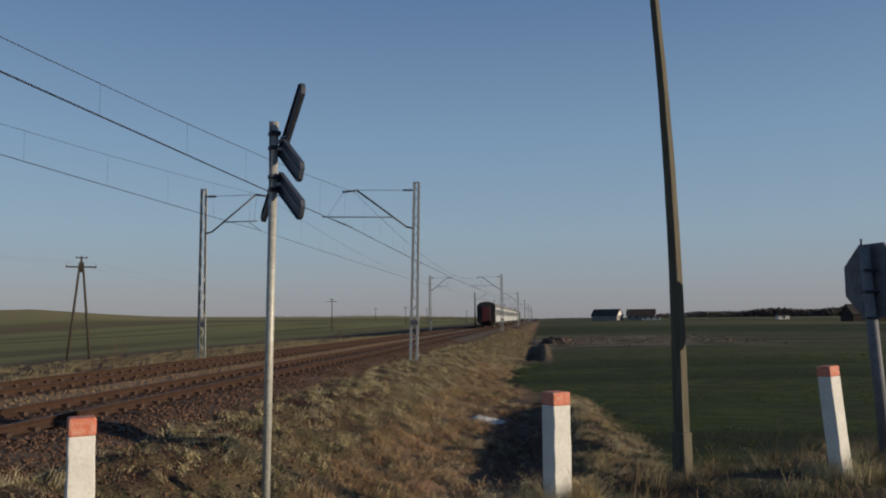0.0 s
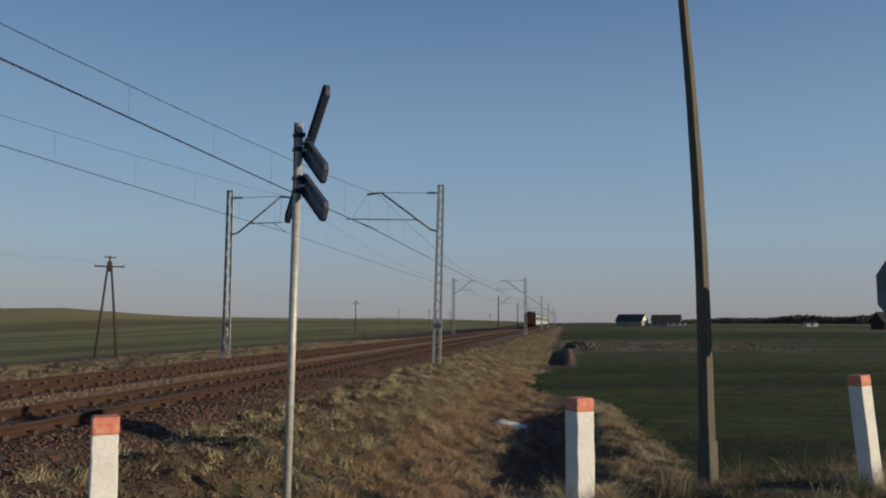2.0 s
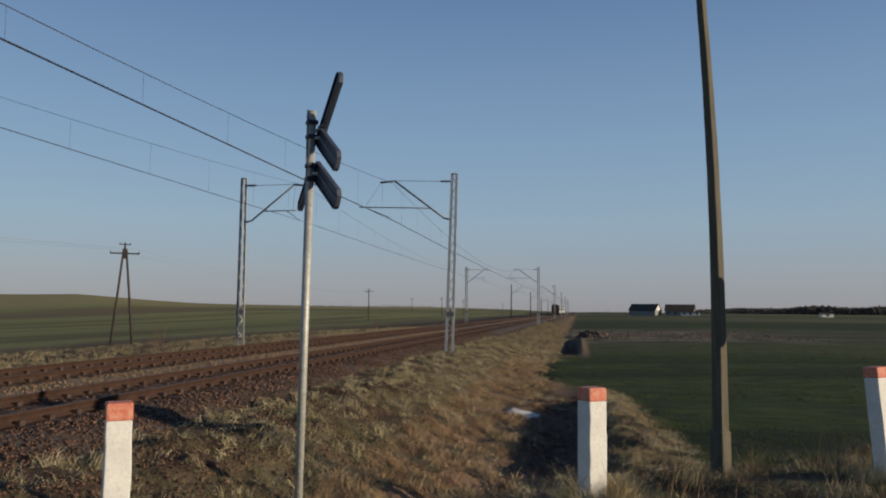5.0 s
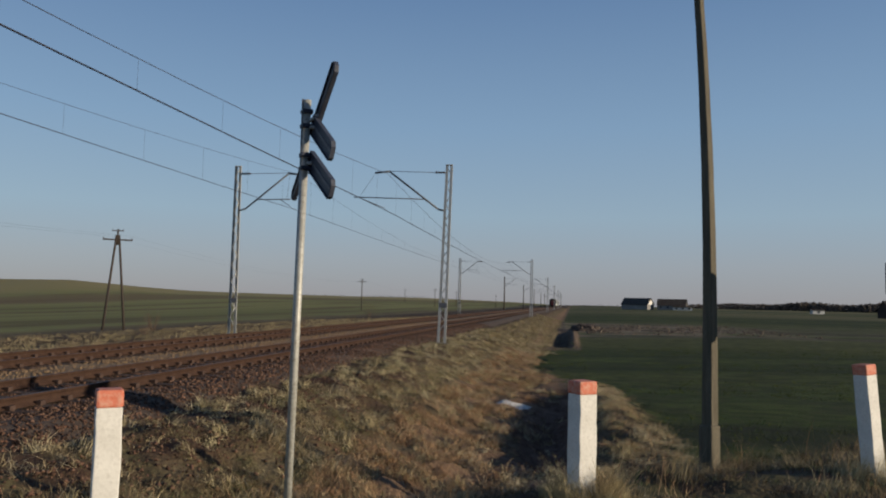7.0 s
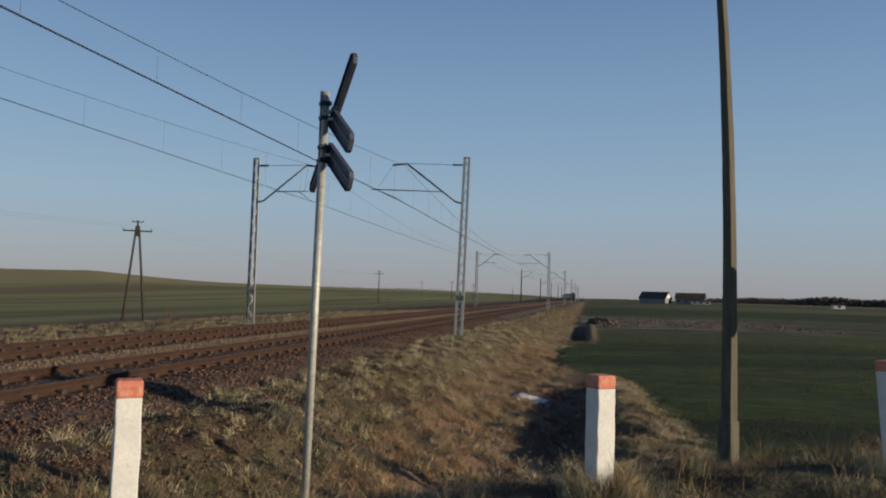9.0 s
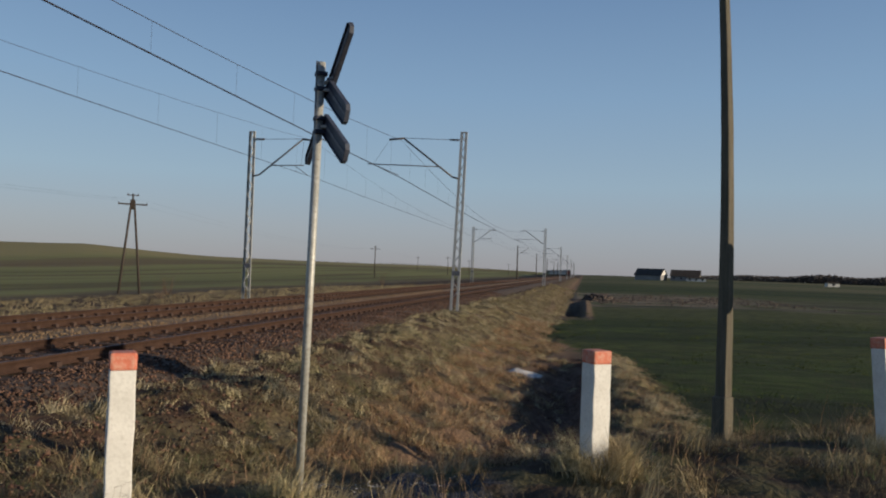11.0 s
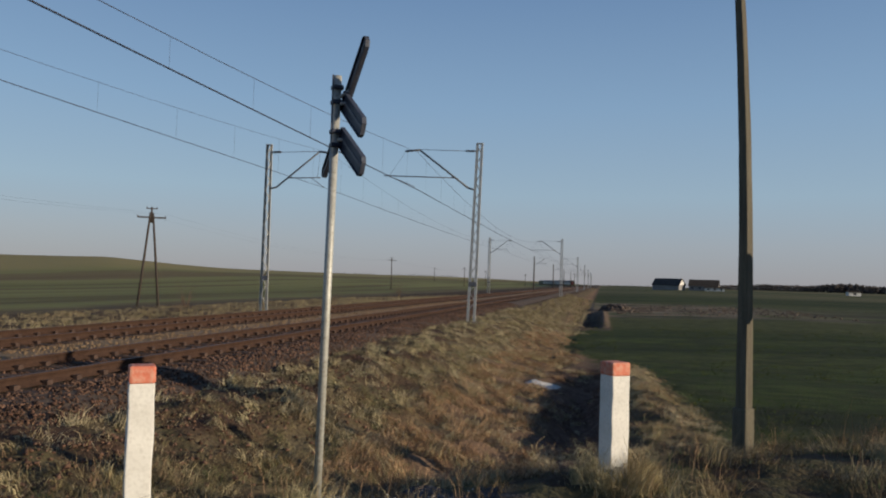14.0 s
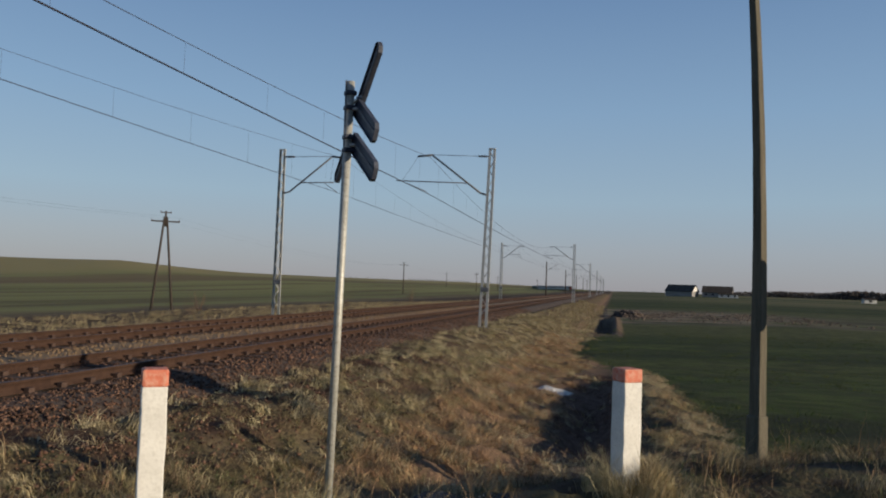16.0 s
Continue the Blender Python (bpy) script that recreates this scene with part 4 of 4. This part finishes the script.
def barn(x, y, ln, wd, eave, ridge, rot, wall, roof, gable, label, windows=0):
    zb = gz(x, y)
    t = thing("farm_building", pose(x, y, zb, 0, 0, rot), label, "building", "farm buildings")
    part("wall", box((0, 0, eave / 2 - 0.3), (ln, wd, eave + 0.6)), wall, t)
    for s in (-1, 1):
        bm = bmesh.new()
        a = [bm.verts.new((s * ln / 2, -wd / 2, eave)), bm.verts.new((s * ln / 2, wd / 2, eave)), bm.verts.new((s * ln / 2, 0, ridge))]
        bm.faces.new(a)
        ex = bmesh.ops.extrude_face_region(bm, geom=bm.faces[:])
        bmesh.ops.translate(bm, verts=[v for v in ex["geom"] if isinstance(v, bmesh.types.BMVert)], vec=(-0.3 * s, 0, 0))
        part("gable", bm, gable, t)
    for s in (-1, 1):
        run = wd / 2 + 0.5
        sl = math.hypot(run, (ridge - eave) * run / (wd / 2))
        an = math.atan2(ridge - eave, wd / 2)
        part("roof", box((0, 0, 0), (ln + 0.8, sl, 0.18), Matrix.Translation((0, s * run / 2, ridge + 0.09 - (ridge - eave) * run / wd)) @ Matrix.Rotation(-s * an, 4, 'X')), roof, t)
    for i in range(windows):
        xx = -ln / 2 + ln * (i + 0.5) / windows
        part("window", box((xx, -wd / 2 - 0.02, eave * 0.55), (1.3, 0.1, 1.0)), M_HOLE, t)
    return t


barn(41.0, 500, 17, 10, 3.2, 7.0, -28, M_WALLG, M_ROOF, M_WALLW, "long farm barn with a dark roof and white gable")
barn(62.0, 500, 17, 11, 3.0, 6.6, -12, M_WALLG, M_ROOF2, M_WALLG, "low farm barn with a mossy roof", 4)
barn(66.5, 488, 11, 4, 1.9, 2.4, -4, M_WALLW, M_ROOF2, M_WALLW, "low white shed in front of a barn", 3)
barn(129, 440, 6, 4, 1.9, 2.3, 6, M_WALLW, M_ROOF2, M_WALLW, "small white shed in the field", 1)
barn(113, 292, 12, 8, 2.8, 6.0, 10, M_BOARDS, M_ROOF, M_BOARDS, "dark boarded farm barn behind the field")


def woods(name, spots, seed, label, clumps=20):
    """Far trees, each a trunk and a few ragged clumps."""
    g = np.random.default_rng(seed)
    b = bmesh.new()
    bmesh.ops.create_icosphere(b, subdivisions=1, radius=1.0)
    bv = np.array([v.co[:] for v in b.verts])
    bf = np.array([[v.index for v in f.verts] for f in b.faces])
    b.free()
    V, F, o = [], [], 0
    for x, y, h in spots:
        z = gz(x, y)
        for i in range(clumps):
            r = h * (0.05 + 0.06 * g.random())
            c = np.array([x + h * 0.30 * g.standard_normal(), y + h * 0.3 * g.standard_normal(), z + h * (0.05 + 0.85 * g.random())])
            v = bv * r * (1 + 0.35 * g.standard_normal((len(bv), 1))) * np.array([0.8, 1, 1.5]) + c
            V.append(v)
            F.append(bf + o)
            o += len(bv)
    ob = new(name, mesh_np(name, np.concatenate(V), np.concatenate(F), M_LEAF))
    return tagged(ob, label, "woods", kind="stuff")


g = np.random.default_rng(5)
spots = []
for a in np.arange(7.5, 34, 0.05):
    r = 860 + 60 * g.random()
    env = 0.75 + 0.45 * np.clip((a - 10) / 6, 0, 1)
    h = (6.6 + 0.8 * math.sin(a * 1.3) + 1.0 * g.random()) * env
    spots.append((r * math.sin(radians(a)), r * math.cos(radians(a)), h))
woods("far_woods", spots, 7, "dark leafless woods on the horizon")
spots = []
for a in np.arange(-20, 3.4, 0.07):
    r = 1150 + 120 * g.random()
    if math.sin(a * 2.1) + math.sin(a * 0.9 + 1) > -0.9:
        spots.append((r * math.sin(radians(a)), r * math.cos(radians(a)), 1.2 + 1.6 * g.random()))
woods("far_tree_line", spots, 8, "thin distant line of dark trees", 8)

# ---- heap, snow, shrubs ----
def soil_heap():
    g_ = np.random.default_rng(17)
    t = thing("soil_heap", pose(1.55, 84, gz(1.55, 84)), "dark heap of clods at the end of the ditch", "soil heap")
    bm = bmesh.new()
    bmesh.ops.create_icosphere(bm, subdivisions=4, radius=1.0)
    for v in bm.verts:
        k = 1 + 0.22 * noise.noise(v.co * 2.2) + 0.16 * noise.noise(v.co * 6 + Vector((3, 0, 0)))
        v.co = Vector((v.co.x * 1.7 * k, v.co.y * 1.5 * k, v.co.z * 0.5 * k - 0.05))
    part("mound", bm, M_DIRT, t)
    for i in range(70):
        bm = bmesh.new()
        bmesh.ops.create_icosphere(bm, subdivisions=1, radius=0.10 + 0.17 * g_.random())
        for v in bm.verts:
            v.co *= 1 + 0.5 * noise.noise(v.co * 5 + Vector((i, 0, 0)))
        a, r = g_.random() * 6.28, 1.75 * g_.random() ** 0.6
        bmesh.ops.translate(bm, verts=bm.verts, vec=(r * math.cos(a), 0.9 * r * math.sin(a), 0.55 * math.sqrt(max(0, 1 - (r / 1.6) ** 2)) + 0.02))
        part("clod", bm, M_DIRT, t)


soil_heap()


def field_clods():
    """Dry clods strewn over the bare strip beyond the heap."""
    g_ = np.random.default_rng(91)
    c = 2600
    x = 1.6 + 20 * g_.random(c) ** 1.5
    y = 88 + 11 * g_.standard_normal(c)
    ok = (y > 72) & (y < 118) & (fuzz(x, y, 1.0, 0.35) + 0.5 * g_.random(c) > 0.0)
    x, y = x[ok], y[ok]
    c = len(x)
    base = np.array([(1, 0, 0), (-1, 0, 0), (0, 1, 0), (0, -1, 0), (0, 0, 1), (0, 0, -1)], float)
    tri = np.array([(0, 2, 4), (2, 1, 4), (1, 3, 4), (3, 0, 4), (2, 0, 5), (1, 2, 5), (3, 1, 5), (0, 3, 5)])
    v = base[None] * (0.7 + 0.6 * g_.random((c, 6, 1))) + 0.25 * g_.standard_normal((c, 6, 3))
    v = v * (0.04 + 0.10 * g_.random((c, 1, 1)) ** 2) + np.stack([x, y, surface_z(x, y) + 0.03], 1)[:, None, :]
    f = tri[None] + (np.arange(c) * 6)[:, None, None]
    tagged(new("field_clods", mesh_np("field_clods", v.reshape(-1, 3), f.reshape(-1, 3), M_CLOD)), "dry clods on the bare strip of the field", "soil", kind="stuff")


field_clods()


def snow_patch(x, y, rx, ry, seed, label):
    g_ = np.random.default_rng(seed)
    bm = bmesh.new()
    ring, ctr = [], bm.verts.new((x, y, sz(x, y) + 0.05))
    n_ = 22
    for i in range(n_):
        a = 2 * math.pi * i / n_
        k = 0.6 + 0.55 * g_.random()
        px_, py_ = x + rx * k * math.cos(a), y + ry * k * math.sin(a)
        ring.append((bm.verts.new((px_ * 0.55 + x * 0.45, py_ * 0.55 + y * 0.45, sz(px_ * 0.55 + x * 0.45, py_ * 0.55 + y * 0.45) + 0.045)), bm.verts.new((px_, py_, sz(px_, py_) - 0.015))))
    for i in range(n_):
        a, b = ring[i], ring[(i + 1) % n_]
        bm.faces.new((ctr, a[0], b[0]))
        bm.faces.new((a[0], a[1], b[1], b[0]))
    me = bpy.data.meshes.new("snow_patch")
    bm.to_mesh(me)
    bm.free()
    me.materials.append(M_SNOW)
    tagged(new("snow_patch", me), label, "snow", "last snow")


snow_patch(-1.50, 21.3, 0.62, 0.42, 3, "small patch of old snow in the ditch")


def snow_remains():
    """Grains of old snow left between the blades."""
    g_ = np.random.default_rng(77)
    c = 150
    x = GRAVEL.x - 0.6 + 1.2 * g_.random(c)
    y = GRAVEL.y + 0.74 * (x - GRAVEL.x) + 0.12 * g_.standard_normal(c)
    base = np.array([(1, 0, 0), (-1, 0, 0), (0, 1, 0), (0, -1, 0), (0, 0, 1), (0, 0, -1)], float)
    tri = np.array([(0, 2, 4), (2, 1, 4), (1, 3, 4), (3, 0, 4), (2, 0, 5), (1, 2, 5), (3, 1, 5), (0, 3, 5)])
    v = base[None] + 0.3 * g_.standard_normal((c, 6, 3))
    v[:, :, 2] *= 0.35
    v = v * (0.004 + 0.008 * g_.random((c, 1, 1))) + np.stack([x, y, surface_z(x, y) + 0.004], 1)[:, None, :]
    f = tri[None] + (np.arange(c) * 6)[:, None, None]
    tagged(new("snow_remains", mesh_np("snow_remains", v.reshape(-1, 3), f.reshape(-1, 3), M_SNOW)), "grains of old snow left in the verge grass", "snow", kind="stuff")


snow_remains()


def shrub(x, y, h, seed, label, n_=26):
    g_ = np.random.default_rng(seed)
    t = thing("shrub", pose(x, y, gz(x, y)), label, "shrub", "dry shrubs")
    rr = min(0.012, 0.0055 * h + 0.0005)
    bm = bmesh.new()
    for i in range(n_):
        a, le = g_.random() * 6.28, 0.15 + 0.5 * g_.random()
        p = Vector((0.1 * math.cos(a), 0.1 * math.sin(a), -0.05))
        for k in range(3):
            q = p + Vector((math.cos(a) * le, math.sin(a) * le, 1.0)) * h / 3 * (0.6 + 0.5 * g_.random())
            rod(p, q, rr * (3 - k) / 3, rr * (2.2 - k) / 3, 4, bm)
            r = q + Vector((g_.normal(), g_.normal(), 0.7)) * h * 0.14
            rod(q, r, rr * 0.4, rr * 0.17, 4, bm)
            p = q
    tagged(part("twig", bm, M_BRANCH, t), kind="stuff")


shrub(-2.45, 3.75, 0.42, 31, "low tangle of dead weeds before a white post", 16)
shrub(-3.3, 4.1, 0.38, 33, "low tangle of dead weeds in the verge", 14)
shrub(1.55, 7.6, 0.40, 35, "low tangle of dead weeds in the verge", 12)
shrub(-31.5, 55, 1.9, 4, "leafless reddish shrub at the field's edge")
shrub(-22.0, 62, 1.6, 9, "leafless shrub beside the far track")
shrub(-27.5, 47, 1.1, 12, "low dry shrub at the field's edge")
shrub(-29.0, 110, 2.2, 15, "leafless shrub beside the far track")

# ---- the train ----
M_COACH = mat("pale_coach_paint", (0.44, 0.45, 0.44), (0.52, 0.53, 0.52), 0.45, 1.0, 8, 0.03)
M_COACHGREEN = mat("dark_coach_band", (0.27, 0.29, 0.28), (0.33, 0.34, 0.33), 0.5, 1.0, 8, 0.03)
M_CROOF = mat("sooty_coach_roof", (0.17, 0.17, 0.165), (0.22, 0.22, 0.21), 0.8, 1.0, 8, 0.1)
M_CEND = mat("dark_coach_end", (0.022, 0.019, 0.02), (0.04, 0.034, 0.034), 0.7, 1.0, 8, 0.1)
M_CDOOR = mat("red_end_door", (0.085, 0.018, 0.022), (0.12, 0.026, 0.03), 0.6, 2, 12, 0.05)
M_LOCO = mat("locomotive_green", (0.05, 0.09, 0.06), (0.07, 0.12, 0.08), 0.5, 1, 8, 0.05)
M_BOGIE = mat("bogie_iron", (0.03, 0.026, 0.024), (0.05, 0.042, 0.038), 0.8, 3, 20, 0.1)
M_GLASS = mat("dark_coach_glass", (0.02, 0.022, 0.024), (0.03, 0.032, 0.035), 0.4, 2, 10, 0.0, spec=0.3)
M_TAIL = mat("tail_lamp_glass", (0.12, 0.015, 0.015), (0.16, 0.02, 0.02), 0.3, 5, 20, 0.0)


def body_shell(ln, w, z0, z1, crown):
    """A coach body with a rounded roof line, from floor to eaves."""
    bm = bmesh.new()
    prof = [(-w / 2, z0), (-w / 2, z1), (w / 2, z1), (w / 2, z0)]
    a = [bm.verts.new((x, -ln / 2, z)) for x, z in prof]
    b = [bm.verts.new((x, ln / 2, z)) for x, z in prof]
    bm.faces.new(a)
    bm.faces.new(b[::-1])
    for i in range(4):
        bm.faces.new((a[i], b[i], b[(i + 1) % 4], a[(i + 1) % 4]))
    return bm


def roof_shell(ln, w, z1, crown):
    bm = bmesh.new()
    n_ = 12
    prof = [(-w / 2 * math.cos(math.pi * i / n_), z1 + crown * math.sin(math.pi * i / n_) ** 0.75) for i in range(n_ + 1)]
    a = [bm.verts.new((x, -ln / 2, z)) for x, z in prof]
    b = [bm.verts.new((x, ln / 2, z)) for x, z in prof]
    bm.faces.new(a)
    bm.faces.new(b[::-1])
    for i in range(n_):
        f = bm.faces.new((a[i], a[i + 1], b[i + 1], b[i]))
        f.smooth = True
    bm.faces.new((a[0], b[0], b[-1], a[-1]))
    return bm


def bogie(t, y):
    o = part("bogie", box((0, y, 0.62), (2.1, 2.9, 0.35), bevel=0.04), M_BOGIE, t)
    for dy in (-1.25, 1.25):
        for s in (-0.75, 0.75):
            part("wheel", rod((s - 0.06, y + dy, 0.46), (s + 0.06, y + dy, 0.46), 0.455, seg=16), M_BOGIE, o)


def coach():
    ln, w = 24.2, 2.85
    t = thing("passenger_coach", pose(0, 0, 0), "pale grey passenger coach with a dark roof and red end door", "railway coach", "coaches of the train")
    part("body", body_shell(ln, w, 0.95, 3.15, 0), M_COACH, t)
    part("roof", roof_shell(ln + 0.02, w + 0.02, 3.154, 0.86), M_CROOF, t)
    for e in (-1, 1):
        cap = roof_shell(0.10, w - 0.02, 3.15, 0.84)
        bmesh.ops.translate(cap, verts=cap.verts, vec=(0, e * (ln / 2 + 0.03), 0))
        part("roof_end", cap, M_CEND, t)
    part("underframe", box((0, 0, 0.85), (2.5, ln - 1.0, 0.3), bevel=0.03), M_BOGIE, t)
    part("equipment_box", box((0, 1.5, 0.62), (2.3, 6.0, 0.5), bevel=0.05), M_BOGIE, t)
    for s in (-1, 1):
        part("window_band", box((s * (w / 2 + 0.004), 0, 2.35), (0.02, ln - 2.6, 1.0), bevel=0.004), M_COACHGREEN, t)
        for i in range(10):
            part("window", box((s * (w / 2 + 0.014), -9.7 + 2.15 * i, 2.4), (0.02, 1.25, 0.86), bevel=0.006), M_GLASS, t)
        for e in (-1, 1):
            part("door", box((s * (w / 2 + 0.006), e * 11.35, 2.05), (0.03, 0.85, 2.0), bevel=0.006), M_COACHGREEN, t)
    for e in (-1, 1):
        part("end_wall", box((0, e * (ln / 2 + 0.02), 2.06), (w - 0.04, 0.06, 2.2), bevel=0.01), M_CEND, t)
        g_ = part("gangway", box((0, e * (ln / 2 + 0.16), 2.15), (1.35, 0.26, 2.4), bevel=0.1), M_CEND, t, "black rubber gangway")
        part("gangway_door", box((0, e * (ln / 2 + 0.30), 2.1), (1.12, 0.05, 2.15), bevel=0.01), M_CDOOR, g_, "dull red door")
        for s in (-1, 1):
            part("buffer", rod((s * 0.87, e * (ln / 2), 1.05), (s * 0.87, e * (ln / 2 + 0.5), 1.05), 0.09, 0.22, 12), M_BOGIE, t)
            part("tail_lamp", rod((s * 1.12, e * (ln / 2 + 0.04), 1.55), (s * 1.12, e * (ln / 2 + 0.12), 1.55), 0.09, seg=10), M_TAIL, t)
    for yy in (-8, -3, 3, 8):
        part("roof_vent", box((0, yy, 4.04), (0.5, 0.8, 0.16), bevel=0.04), M_CROOF, t)
    bogie(t, -8.6)
    bogie(t, 8.6)
    return t


def locomotive():
    ln, w = 15.4, 2.9
    t = thing("electric_locomotive", pose(0, 0, 0), "green electric locomotive at the head of the train", "locomotive")
    part("body", body_shell(ln, w, 1.0, 3.3, 0), M_LOCO, t)
    part("roof", roof_shell(ln, w + 0.02, 3.304, 0.45), M_CROOF, t)
    part("underframe", box((0, 0, 0.85), (2.6, ln - 0.6, 0.35), bevel=0.03), M_BOGIE, t)
    for s in (-1, 1):
        for i in range(5):
            part("window", box((s * (w / 2 + 0.01), -5.2 + 2.6 * i, 2.6), (0.02, 1.1, 0.6), bevel=0.006), M_GLASS, t)
    for e in (-1, 1):
        part("windscreen", box((0, e * (ln / 2 + 0.01), 2.7), (2.2, 0.03, 0.7), bevel=0.008), M_GLASS, t)
        bm = rod((-0.7, e * 4.0 - 0.6, 3.85), (0, e * 4.0 + 0.7, 4.5), 0.03, seg=5)
        rod((0.7, e * 4.0 - 0.6, 3.85), (0, e * 4.0 + 0.7, 4.5), 0.03, seg=5, bm=bm)
        part("pantograph", bm, M_BOGIE, t)
    bogie(t, -4.2)
    bogie(t, 4.2)
    return t


first_coach = coach()
TRAIN = [(first_coach, 12.3)] + [(copy_thing(first_coach, pose(0, 0, 0)), 12.3 + 24.9 * k) for k in range(1, 5)]
TRAIN.append((locomotive(), 12.3 + 24.9 * 4 + 20.4))
REAR0, SPEED = 118.0, 34.0


def on_line(s):
    """Pose of a vehicle whose middle is s metres along the line (arc length)."""
    r = 900.0
    if s <= 440:
        return pose(TN, s, 0)
    a = (s - 440) / r
    return pose(TN - r * (1 - math.cos(a)), 440 + r * math.sin(a), 0, 0, 0, math.degrees(a))


# ---- what moves ----
def motions():
    for car, ahead in TRAIN:
        walk(car, [(0.5 * k, on_line(REAR0 + SPEED * 0.5 * k + ahead)) for k in range(33)])


motions()
